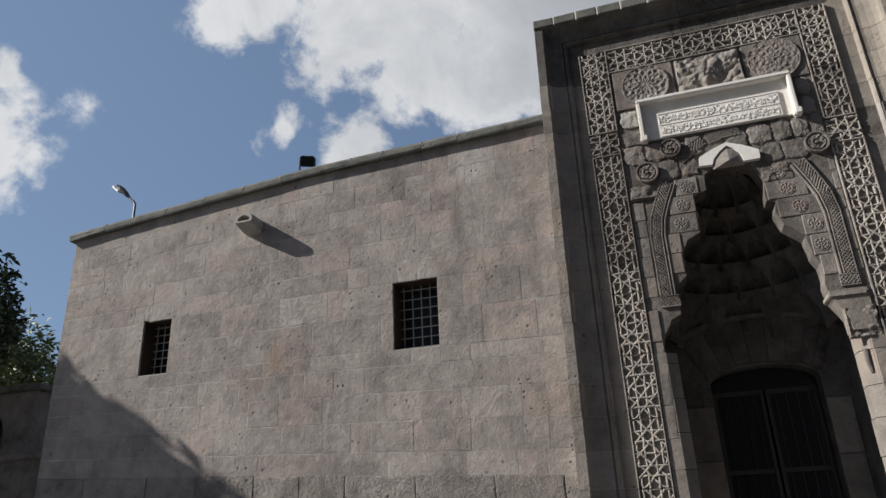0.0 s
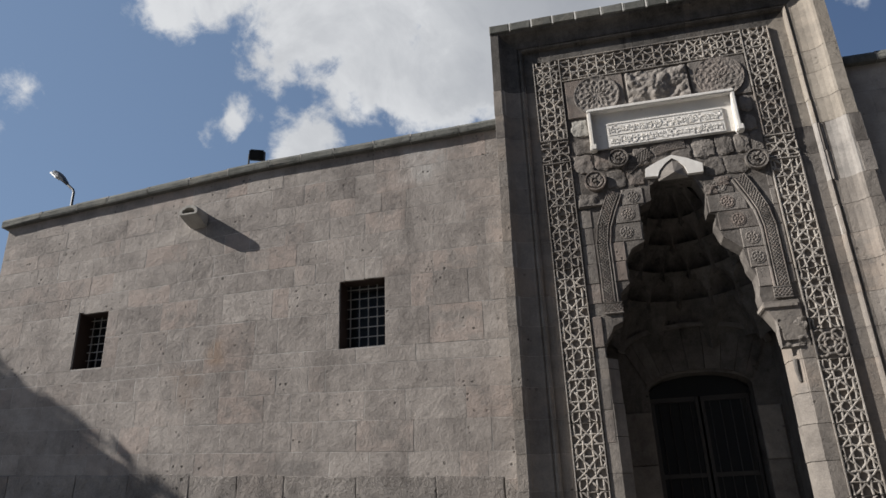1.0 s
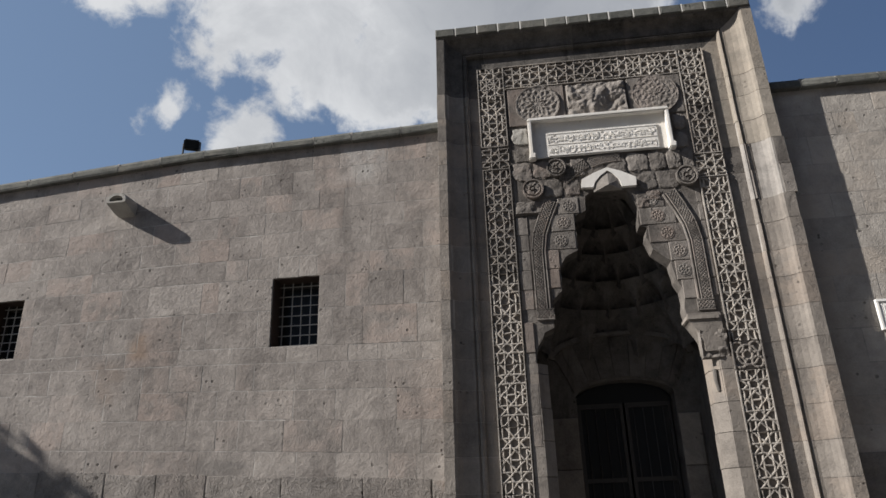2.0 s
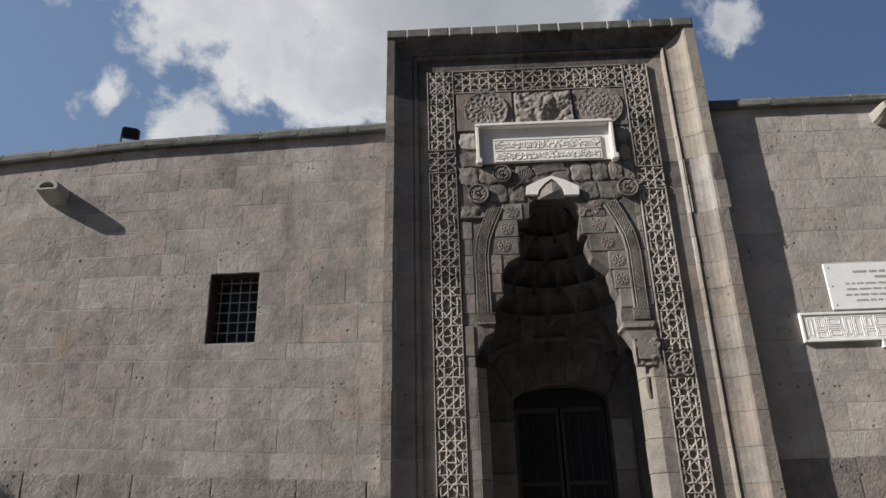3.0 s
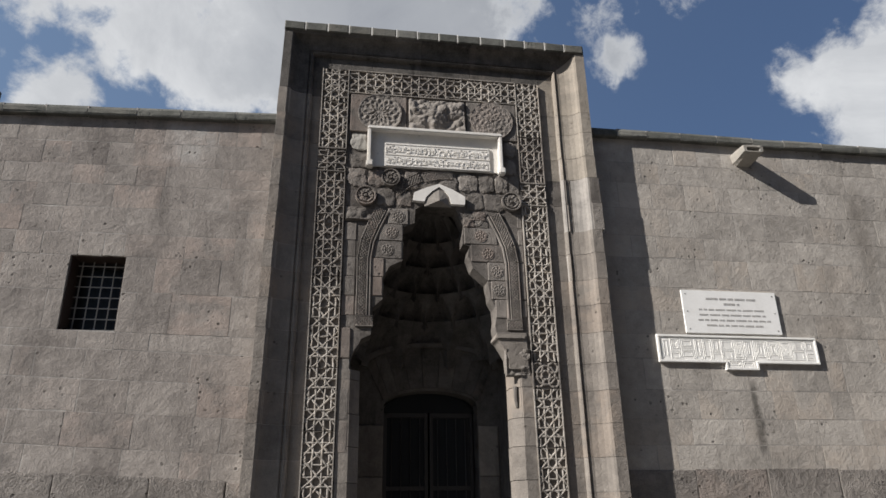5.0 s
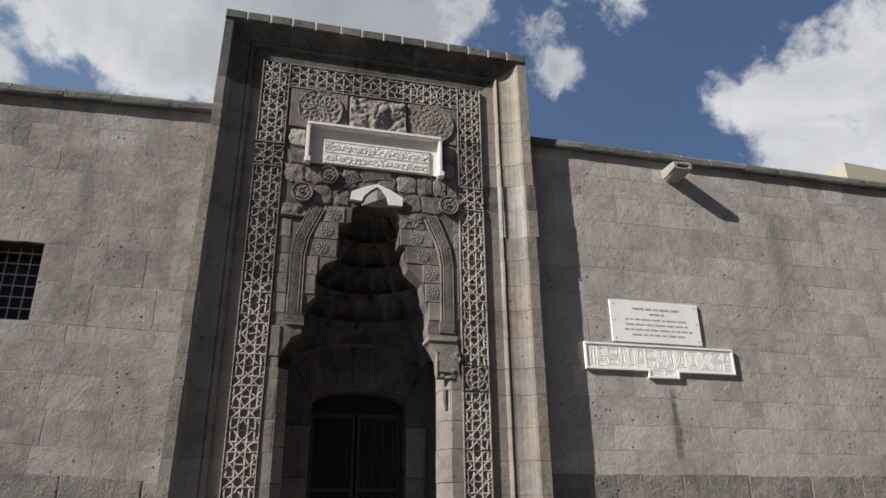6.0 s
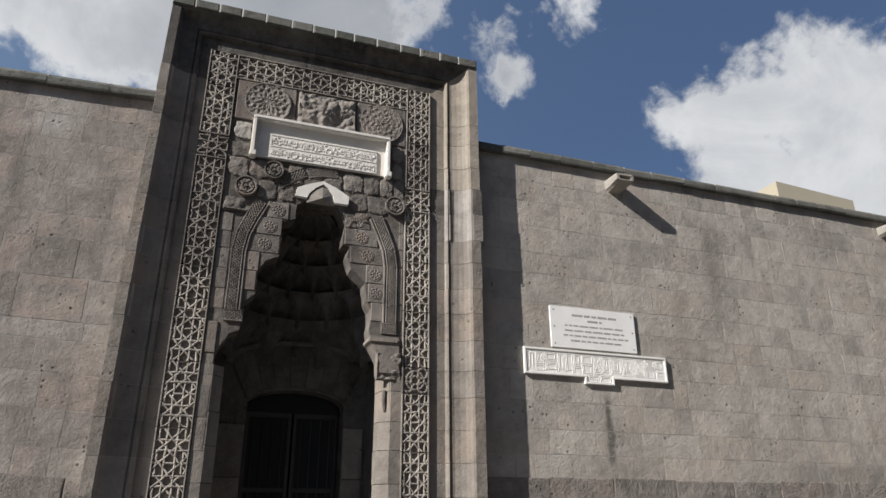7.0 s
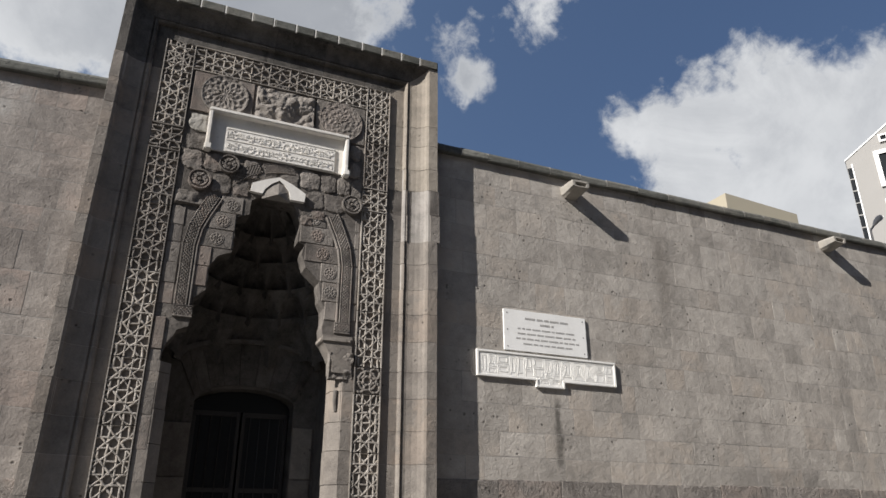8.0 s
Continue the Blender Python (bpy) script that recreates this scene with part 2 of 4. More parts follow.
def box(bm, x0, x1, y0, y1, z0, z1, m=None):
    vs = [bm.verts.new((x, y, z)) for z in (z0, z1) for y in (y0, y1) for x in (x0, x1)]
    for f in ((0, 1, 3, 2), (4, 6, 7, 5), (0, 4, 5, 1), (1, 5, 7, 3), (3, 7, 6, 2), (2, 6, 4, 0)):
        bm.faces.new([vs[i] for i in f])
    if m is not None:
        for v in vs:
            v.co = m @ v.co
    return vs


def soft_box(bm, x0, x1, y0, y1, z0, z1, r=0.01, m=None):
    b = bmesh.new()
    box(b, x0, x1, y0, y1, z0, z1)
    bmesh.ops.bevel(b, geom=b.edges[:], offset=r, segments=2, affect="EDGES")
    add(bm, b, m)


def add(bm, other, m=None):
    """Joins another bmesh into bm and frees it."""
    made = {}
    for v in other.verts:
        made[v] = bm.verts.new(m @ v.co if m is not None else v.co)
    for f in other.faces:
        bm.faces.new([made[v] for v in f.verts])
    other.free()


def face_block(bm, corners, y0, y1, c=0.008):
    """A dressed block whose face looks to -y: corners (x, z) anticlockwise, chamfered edges."""
    cx, cz = sum(p[0] for p in corners) / 4, sum(p[1] for p in corners) / 4

    def inset(p):
        dx, dz = cx - p[0], cz - p[1]
        return p[0] + math.copysign(min(c, abs(dx)), dx), p[1] + math.copysign(min(c, abs(dz)), dz)

    back = [bm.verts.new((x, y1, z)) for x, z in corners]
    rim = [bm.verts.new((x, y0 + c, z)) for x, z in corners]
    front = [bm.verts.new((p[0], y0, p[1])) for p in map(inset, corners)]
    for i in range(4):
        j = (i + 1) % 4
        bm.faces.new((back[i], back[j], rim[j], rim[i]))
        bm.faces.new((rim[i], rim[j], front[j], front[i]))
    bm.faces.new(front)


def worn_block(bm, corners, y0, y1, c, r, jag=0.006, swell=0.0):
    """A dressed block with a worn, uneven outline and a slightly uneven face that looks to -y."""
    n = 3
    rim = []
    for (xa, za), (xb, zb) in zip(corners, corners[1:] + corners[:1]):
        for k in range(n):
            f = k / n if k == 0 else (k + r.uniform(-0.25, 0.25)) / n
            chip = r.uniform(-0.35, 1.0) * jag * (2.2 if r.random() < 0.1 else 1.0)
            x, z = xa + (xb - xa) * f, za + (zb - za) * f
            ln = math.hypot(xb - xa, zb - za)
            rim.append((x - (zb - za) / ln * chip, z + (xb - xa) / ln * chip))
    cx, cz = sum(p[0] for p in rim) / len(rim), sum(p[1] for p in rim) / len(rim)
    back = [bm.verts.new((x, y1, z)) for x, z in rim]
    lip = [bm.verts.new((x, y0 + c, z)) for x, z in rim]
    front = []
    for x, z in rim:
        d = math.hypot(cx - x, cz - z)
        front.append(bm.verts.new((x + (cx - x) / d * 2.5 * c, y0 + r.uniform(0, 1) * swell, z + (cz - z) / d * 2.5 * c)))
    hub = bm.verts.new((cx + r.uniform(-0.05, 0.05), y0 - r.uniform(0, 1) * swell, cz))
    m = len(rim)
    for i in range(m):
        j = (i + 1) % m
        bm.faces.new((back[i], back[j], lip[j], lip[i]))
        bm.faces.new((lip[i], lip[j], front[j], front[i]))
        bm.faces.new((front[i], front[j], hub))


def tube(bm, points, r, sides=8, r1=None):
    """A round bar along points, tapering from r to r1."""
    r1 = r if r1 is None else r1
    rings = []
    pts = [Vector(p) for p in points]
    for i, p in enumerate(pts):
        way = (pts[min(i + 1, len(pts) - 1)] - pts[max(i - 1, 0)]).normalized()
        side = way.cross(Vector((0.31, 0.17, 0.93)) if abs(way.z) < 0.9 else Vector((1, 0.2, 0))).normalized()
        up = way.cross(side)
        rad = r + (r1 - r) * i / max(1, len(pts) - 1)
        rings.append([bm.verts.new(p + rad * (math.cos(a) * side + math.sin(a) * up)) for a in (math.tau * k / sides for k in range(sides))])
    for a, b in zip(rings, rings[1:]):
        for k in range(sides):
            bm.faces.new((a[k], a[(k + 1) % sides], b[(k + 1) % sides], b[k]))
    bm.faces.new(rings[0][::-1])
    bm.faces.new(rings[-1])


def prism(bm, outline, y0, y1):
    """An outline of (x, z) points pushed from y0 to y1."""
    a = [bm.verts.new((x, y0, z)) for x, z in outline]
    b = [bm.verts.new((x, y1, z)) for x, z in outline]
    n = len(outline)
    for i in range(n):
        bm.faces.new((a[i], a[(i + 1) % n], b[(i + 1) % n], b[i]))
    caps = [bm.faces.new(a), bm.faces.new(b[::-1])]
    for f in caps:
        f.normal_update()
    bmesh.ops.triangulate(bm, faces=caps)


def lump(bm, x, y, z, sx, sy, sz, seed, sub=2, rough=1.0):
    """A broken, weathered lump of stone."""
    b = bmesh.new()
    bmesh.ops.create_icosphere(b, subdivisions=sub, radius=1.0)
    for v in b.verts:
        p = v.co.copy()
        cube = max(abs(p.x), abs(p.y), abs(p.z))
        p = p.lerp(p / cube, 0.55)
        q = v.co * 1.7 + Vector((seed * 3.1, seed * 1.7, seed))
        p *= 0.82 + 0.1 * (1 - rough) + 0.42 * rough * noise.noise(q) + 0.16 * rough * noise.noise(q * 3.1) + 0.08 * noise.noise(q * 7.3)
        v.co = Vector((x + p.x * sx, y + p.y * sy, z + p.z * sz))
    add(bm, b)


# ------------------------------------------------------------------ plan
WALL = 9.24                      # face of the long walls
FRONT = 8.96                     # face of the portal's outer fillet
BAND = 9.12                      # face of the carved bands
PANEL = 9.15                     # face of the inner panel
XL, XR, ZT = -0.977, 3.835, 8.907  # outline of the portal
AXIS = 1.465                     # axis of the doorway
MID = 1.36                       # axis of the portal
rng = random.Random(7)


def ground():
    bm = bmesh.new()
    size = 1500.0
    vs = [bm.verts.new((x, y, 0)) for x, y in ((-size, -size), (size, -size), (size, size), (-size, size))]
    bm.faces.new(vs)
    return solid("ground", bm, M_PAVE, "grey stone paving in front of the old hospital", "ground", "structure")


ground()


def coping_top(x):
    """Height of the top of the west wall's coping, lowered towards its far end to fit the camera's view."""
    if x < -5.0:
        return 7.23 + (x + 5.0) * 0.086
    return 7.23 + (x + 5.0) * 0.034


WINDOWS = [(-7.97, -7.425, 4.05, 4.975), (-3.53, -2.83, 3.985, 5.03)]


def wall_core(name, x0, x1, top, holes, label, low):
    """The mortar core of a wall with openings right through it."""
    bm = bmesh.new()
    xs = sorted({x0, x1, *[h[0] for h in holes], *[h[1] for h in holes]})
    for a, b in zip(xs, xs[1:]):
        hole = [h for h in holes if h[0] <= a and b <= h[1]]
        for v in box(bm, a, b, WALL + 0.04, WALL + 0.75, 0.0, 1.0)[4:]:
            v.co.z = low(v.co.x)
        z = None
        for h in hole:
            for v in box(bm, a, b, WALL, WALL + 0.75, 0.0, h[2])[:4]:
                v.co.z = low(v.co.x) + 0.001
            z = h[3]
        vs = box(bm, a, b, WALL, WALL + 0.75, z or 0.0, 1.0)
        if z is None:
            for v in vs[:4]:
                v.co.z = low(v.co.x) + 0.001
        for v in vs[4:]:
            v.co.z = top(v.co.x) - 0.14
    return solid(name, bm, M_MORTAR, label, "wall", "structure")


def stone_courses(wall, x0, x1, low, high, count, holes, seed, face):
    """Ashlar courses from the line low(x) to high(x), each stone an object of its own."""
    r = random.Random(seed)
    cuts = [0.0]
    for _ in range(count):
        cuts.append(cuts[-1] + r.uniform(0.8, 1.2))
    cuts = [c / cuts[-1] for c in cuts]

    def zat(f, x):
        return low(x) + f * (high(x) - low(x))

    # let a bed joint run along the windows' heads and sills
    if holes:
        mid = sum(h[0] + h[1] for h in holes) / (2 * len(holes))
        for zz in (sum(h[2] for h in holes) / len(holes), sum(h[3] for h in holes) / len(holes)):
            f = (zz - low(mid)) / (high(mid) - low(mid))
            k = min(range(1, count), key=lambda i: abs(cuts[i] - f))
            cuts[k] = f
    gap = 0.003
    for k in range(count):
        x = x0
        while x < x1 - 0.01:
            w = r.uniform(0.4, 0.85) if r.random() < 0.7 else r.uniform(0.26, 0.45)
            xe = min(x1, x + w)
            if x1 - xe < 0.25:
                xe = x1
            pieces = [(x, xe, cuts[k], cuts[k + 1])]
            for h in holes:
                nxt = []
                for a, b, f0, f1 in pieces:
                    zb, zt = zat(f0, (a + b) / 2), zat(f1, (a + b) / 2)
                    if b <= h[0] + 0.01 or a >= h[1] - 0.01 or zt <= h[2] + 0.03 or zb >= h[3] - 0.03:
                        nxt.append((a, b, f0, f1))
                        continue
                    if a < h[0] - 0.02:
                        nxt.append((a, h[0], f0, f1))
                    if b > h[1] + 0.02:
                        nxt.append((h[1], b, f0, f1))
                    am, bm_ = max(a, h[0]), min(b, h[1])
                    span = high((am + bm_) / 2) - low((am + bm_) / 2)
                    if zt > h[3] + 0.03:
                        nxt.append((am, bm_, (h[3] - low((am + bm_) / 2)) / span, f1))
                    if zb < h[2] - 0.03:
                        nxt.append((am, bm_, f0, (h[2] - low((am + bm_) / 2)) / span))
                pieces = nxt
            for a, b, f0, f1 in pieces:
                j = [r.uniform(-0.004, 0.004) for _ in range(4)]
                gap, side = r.choice((0.0015, 0.003, 0.004, 0.006)), r.choice((0.0008, 0.0015, 0.003, 0.005))
                q = [(a + side, zat(f0, a) + gap + j[0]), (b - side, zat(f0, b) + gap + j[1]), (b - side, zat(f1, b) - gap + j[2]), (a + side, zat(f1, a) - gap + j[3])]
                bm = bmesh.new()
                out = -r.choice((0.0007, 0.0008, 0.001, 0.0012, 0.0015, 0.003))
                worn_block(bm, q, WALL + out - 0.001, WALL + 0.05, r.uniform(0.0006, 0.0018), r, r.choice((0.002, 0.003, 0.005, 0.009)), 0.0012)
                spall = -6.4 < (a + b) / 2 < -4.8 and 4.2 < q[0][1] < 5.6 and r.random() < 0.7
                part("stone_block", bm, M_SPALL if spall else face, wall)
            x = xe
    # the rough older courses at the foot
    z = 0.0
    rows = [0.0, 0.42, 0.85, 1.27, 1.7, None]
    for lo_z, hi_z in zip(rows, rows[1:]):
        x = x0
        while x < x1 - 0.01:
            xe = min(x1, x + r.uniform(0.5, 1.2))
            if x1 - xe < 0.3:
                xe = x1
            top_a = (low(x) if hi_z is None else hi_z) - gap
            top_b = (low(xe) if hi_z is None else hi_z) - gap
            if hi_z is None:
                step = r.choice((0.004, 0.01, 0.018, 0.03, 0.04))
                top_a, top_b = top_a + step, top_b + step
            bm = bmesh.new()
            worn_block(bm, [(x + 0.002, lo_z + gap), (xe - 0.002, lo_z + gap), (xe - 0.002, top_b), (x + 0.002, top_a)], WALL + r.uniform(-0.016, -0.009), WALL + 0.09, 0.006, r, 0.010, 0.005)
            part("stone_block", bm, M_PLINTH, wall)
            x = xe


def copings(wall, x0, x1, top, seed):
    """Coping stones with a splayed top and lime joints."""
    r = random.Random(seed)
    x = x0
    joints = bmesh.new()
    while x < x1 - 0.01:
        xe = min(x1, x + r.uniform(0.5, 0.78))
        if x1 - xe < 0.3:
            xe = x1
        bm = bmesh.new()
        d = r.uniform(-0.006, 0.006)
        prof = [(WALL - 0.085, -0.15), (WALL - 0.095, -0.12), (WALL - 0.092, -0.05), (WALL - 0.06, 0.0), (WALL + 0.8, 0.03), (WALL + 0.8, -0.15)]
        ends = []
        for xx in (x + 0.008, xe - 0.008):
            ends.append([bm.verts.new((xx, y + r.uniform(-0.004, 0.004), top(xx) + z + d)) for y, z in prof])
        n = len(prof)
        for i in range(n):
            bm.faces.new((ends[0][i], ends[0][(i + 1) % n], ends[1][(i + 1) % n], ends[1][i]))
        bm.faces.new(ends[0][::-1])
        bm.faces.new(ends[1])
        part("coping_stone", bm, M_COPING, wall)
        if xe < x1:
            t = top(xe)
            box(joints, xe - r.uniform(0.008, 0.018), xe + r.uniform(0.008, 0.018), WALL - 0.088, WALL + 0.7, t - 0.14, t - 0.012)
        x = xe
    part("lime_joints", joints, M_MORTAR, wall, "white lime mortar between the coping stones")


def plinth_west(x):
    return 2.10 - 0.055 * (x + 1.2)


wall_west = wall_core("wall_west", -9.67, XL + 0.02, coping_top, WINDOWS, "long ashlar wall of weathered grey-brown tuff blocks", plinth_west)
wall_east = wall_core("wall_east", XR - 0.02, 19.0, lambda x: 7.52, [], "ashlar wall of grey-brown tuff beside the portal", lambda x: 2.22)


def building_shell():
    """Unseen flat roof, side and rear walls, added so the interior stays dark."""
    bm = bmesh.new()
    box(bm, -9.67, 19.0, WALL + 0.75, 26.0, 6.3, 6.55)
    solid("roof", bm, M_ROOF, "unseen flat roof that keeps the interior dark", "roof", "structure")
    bm = bmesh.new()
    for z in range(13):
        off = 0.0 if z % 2 else 0.3
        y = WALL + 0.75 - off
        while y < 25.8:
            ye = min(26.0, y + 0.75)
            box(bm, -9.67 + rng.uniform(-0.004, 0.004), -9.2, max(y, WALL + 0.76) + 0.004, ye - 0.004, z * 0.5 + 0.004, z * 0.5 + 0.496)
            y = ye
    solid("wall_side", bm, M_WALL, "ashlar side wall running back from the corner", "wall", "structure")
    bm = bmesh.new()
    box(bm, -9.67, 19.0, 26.0, 26.5, 0.0, 6.5)
    box(bm, 18.6, 19.0, WALL + 0.75, 26.0, 0.0, 6.5)
    solid("wall_back", bm, M_WALL, "unseen rear walls that keep the interior dark", "wall", "structure")


building_shell()


# ------------------------------------------------------------------ windows with iron grilles
def window(name, x0, x1, z0, z1, cols, rows):
    w = thing(name, "small square window with a dark iron grille in the ashlar wall", "window", "structure")
    y = WALL + 0.29
    bm = bmesh.new()
    for a, b, c, d in ((x0, x0 + 0.05, z0, z1), (x1 - 0.05, x1, z0, z1), (x0 + 0.05, x1 - 0.05, z1 - 0.09, z1), (x0 + 0.05, x1 - 0.05, z0, z0 + 0.04)):
        box(bm, a, b, y + 0.06, y + 0.13, c, d)
    part("window_frame", bm, M_DARKWOOD, w, "dark wooden frame")
    bm = bmesh.new()
    for a, b, c, d in ((x0 + 0.002, x0 + 0.014, z0, z1), (x1 - 0.014, x1 - 0.002, z0, z1), (x0 + 0.014, x1 - 0.014, z1 - 0.014, z1 - 0.002)):
        box(bm, a, b, WALL + 0.03, y + 0.055, c, d)
    part("lining", bm, M_LINING, w, "dark lining of the reveal")
    bm = bmesh.new()
    box(bm, x0 + 0.05, x1 - 0.05, y + 0.10, y + 0.108, z0 + 0.04, z1 - 0.09)
    part("pane", bm, M_GLASS, w, "dark glass pane")
    for i in range(cols):
        x = x0 + (x1 - x0) * (i + 0.5) / cols
        bm = bmesh.new()
        tube(bm, [(x, y, z0 - 0.02), (x, y, z1 + 0.02)], 0.0085, 8)
        for k in range(rows):
            z = z0 + (z1 - z0) * (k + 0.5) / rows
            lump(bm, x, y, z, 0.018, 0.018, 0.02, i + k, 1)
        part("bar", bm, M_GRILLE, w)
    for k in range(rows):
        z = z0 + (z1 - z0) * (k + 0.5) / rows
        bm = bmesh.new()
        tube(bm, [(x0 - 0.02, y, z), (x1 + 0.02, y, z)], 0.0085, 8)
        part("crossbar", bm, M_GRILLE, w)
    return w


window("window_1", *WINDOWS[0], 4, 7)
window("window_2", *WINDOWS[1], 5, 7)


# ------------------------------------------------------------------ water spouts
def spout(x, z, label, w=0.34, length=0.40, round_top=True):
    """A stone water spout: a trough hollowed out at its end, tapering back into the wall underneath."""
    bm = bmesh.new()
    h = 0.27
    half = [(math.cos(a), math.sin(a)) for a in (math.pi * k / 12 for k in range(13))]
    if round_top:
        outer = [(w / 2 * c, 0.02 + h * 0.5 * q) for c, q in half] + [(-w * 0.46, -h * 0.42), (-w * 0.3, -h / 2), (w * 0.3, -h / 2), (w * 0.46, -h * 0.42)]
    else:
        outer = [(w / 2 * math.copysign(abs(c) ** 0.45, c), h * 0.22 + h * 0.24 * q ** 0.5) for c, q in half] + [(-w * 0.46, -h * 0.2), (-w * 0.32, -h * 0.36), (w * 0.32, -h * 0.36), (w * 0.46, -h * 0.2)]
    n = len(outer)
    rings = []
    for y, sc, low in ((0.06, 0.96, 1.15), (-length * 0.35, 0.98, 0.95), (-length * 0.75, 1.0, 0.55), (-length + 0.02, 1.0, 0.35), (-length, 0.95, 0.3), (-length, 0.66, 0.15), (-length + 0.16, 0.5, 0.1)):
        rings.append([bm.verts.new((px * sc + 0.005 * noise.noise(Vector((pz * 19, y * 9, x))), y + 0.006 * noise.noise(Vector((px * 14, pz * 14, x))), pz * sc * (low if pz < 0 else 1.0 - 0.25 * (1.0 - low)) + 0.007 * noise.noise(Vector((px * 12, y * 9, x))))) for px, pz in outer])
    for a, b in zip(rings, rings[1:]):
        for i in range(n):
            bm.faces.new((a[i], a[(i + 1) % n], b[(i + 1) % n], b[i]))
    caps = [bm.faces.new(rings[0]), bm.faces.new(rings[-1])]
    for f in caps:
        f.normal_update()
    bmesh.ops.triangulate(bm, faces=caps)
    ob = solid("water_spout", bm, M_SPOUT, label, "spout", group="stone water spouts")
    ob.location = (x, WALL, z)
    return ob


spout(-5.97, 6.34, "pale round-backed stone water spout jutting from the ashlar wall", 0.33, 0.34)
spout(6.5, 7.1, "pale stone water spout under the coping", 0.36, 0.38, False)
spout(12.9, 7.12, "weathered stone water spout under the coping", 0.36, 0.38, False)


# ------------------------------------------------------------------ portal
portal = thing("portal", "tall carved stone portal with a dark muqarnas niche", "portal", at=(MID, FRONT, 0))
portal_parts_at = (-MID, -FRONT, 0)


def ppart(name, bm, mat, label="", parent=None):
    """A part of the portal, given in world places."""
    p = parent or portal
    ob = part(name, bm, mat, p, label)
    if p is portal:
        ob.matrix_parent_inverse = Matrix.Translation(portal_parts_at)
    return ob


# section of the surround: a fillet, a hollow, a round bead and a sunk strip, with their widths on the west, the east and the lintel
DEPTH = [0.42, 0.0, 0.0, 0.008, 0.02, 0.06, 0.10, 0.132, 0.15, 0.148, 0.172, 0.145, 0.13, 0.145, 0.165, 0.205, 0.205, 0.42]


def section(fillet, bead, end):
    w = bead - fillet
    return [0.0, 0.0, fillet, fillet + 0.012, fillet + 0.03, fillet + 0.17 * w, fillet + 0.32 * w, fillet + 0.55 * w, fillet + 0.82 * w, bead - 0.02,
            bead, bead + 0.012, bead + 0.03, bead + 0.05, bead + 0.06, bead + 0.064, end, end]


WEST, EAST, LINTEL = section(0.117, 0.40, 0.60), section(0.15, 0.455, 0.77), section(0.15, 0.405, 0.70)


def surround_piece(side, s0, s1, shift=0.0, mat=None, back=0.0, name="surround_stone"):
    """A stone of the surround on the west jamb, the east jamb or the lintel."""
    bm = bmesh.new()
    rings = []
    for s in (s0, s1):
        ring = []
        for dw, de, dl, y in zip(WEST, EAST, LINTEL, DEPTH):
            if side == "lintel":
                ring.append(bm.verts.new((max(XL + dw, min(XR - de, s)), FRONT + y + back, ZT - dl)))
            else:
                x = XL + dw + (shift - 0.012 * (ZT - s)) * (1 - dw / WEST[-1]) if side == "west" else XR - de - shift
                ring.append(bm.verts.new((x, FRONT + y + back, min(s, ZT - dl))))
        rings.append(ring)
    n = len(DEPTH)
    for i in range(n):
        bm.faces.new((rings[0][i], rings[0][(i + 1) % n], rings[1][(i + 1) % n], rings[1][i]))
    caps = [bm.faces.new(rings[0][::-1]), bm.faces.new(rings[1])]
    for f in caps:
        f.normal_update()
    bmesh.ops.triangulate(bm, faces=caps)
    ppart(name, bm, mat or M_PORTAL)


def surround():
    r = random.Random(3)
    for side in ("west", "east"):
        surround_piece(side, 0.0, ZT - 0.01, -0.002, M_MORTAR, 0.005, "pointing")
        z = 0.0
        while z < ZT - 0.01:
            ze = z + r.uniform(0.36, 0.44)
            if ZT - ze < 0.9:
                ze = ZT
            worn = side == "east" and 5.4 < z < 6.2
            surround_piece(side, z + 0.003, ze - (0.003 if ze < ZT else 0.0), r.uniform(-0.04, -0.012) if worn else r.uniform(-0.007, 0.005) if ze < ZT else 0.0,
                           M_SOOT_SHADE if side == "west" and z > 7.6 else M_PORTAL_PALE if side == "east" and z > 6.3 else M_PANEL if worn else None)
            z = ze
    x = XL
    while x < XR - 0.01:
        xe = x + r.uniform(0.55, 0.8)
        if XR - xe < 0.5:
            xe = XR
        surround_piece("lintel", x + 0.002, xe - 0.002, 0.0, M_SOOT_SHADE)
        x = xe
    # core behind the surround stones, and the row of blocks on top with lime joints
    bm = bmesh.new()
    for a, b, z1 in ((XL + 0.02, -0.2, ZT - 0.02), (2.9, XR - 0.02, ZT - 0.02)):
        box(bm, a, b, FRONT + 0.28, FRONT + 1.1, 0.0, z1)
    box(bm, -0.2, 2.9, FRONT + 0.28, FRONT + 1.1, 7.9, ZT - 0.02)
    ppart("core", bm, M_MORTAR)
    joints = bmesh.new()
    x = XL - 0.02
    while x < XR - 0.01:
        xe = x + r.uniform(0.3, 0.4)
        if XR - xe < 0.2:
            xe = XR
        bm = bmesh.new()
        face_block(bm, [(x + 0.012, ZT - 0.145), (xe - 0.012, ZT - 0.145), (xe - 0.012, ZT + r.uniform(0.002, 0.015)), (x + 0.012, ZT + r.uniform(0.002, 0.015))], FRONT - 0.03, FRONT + 0.2, 0.015)
        box(bm, x + 0.012, xe - 0.012, FRONT + 0.15, FRONT + 1.0, ZT + 0.001, ZT + 0.01)
        ppart("capping_stone", bm, M_COPING)
        if xe < XR:
            box(joints, xe - r.uniform(0.006, 0.014), xe + r.uniform(0.006, 0.014), FRONT - 0.026, FRONT + 0.9, ZT - 0.14, ZT + 0.006)
        x = xe
    ppart("lime_joints", joints, M_LIME, "white lime mortar between the capping stones")


surround()


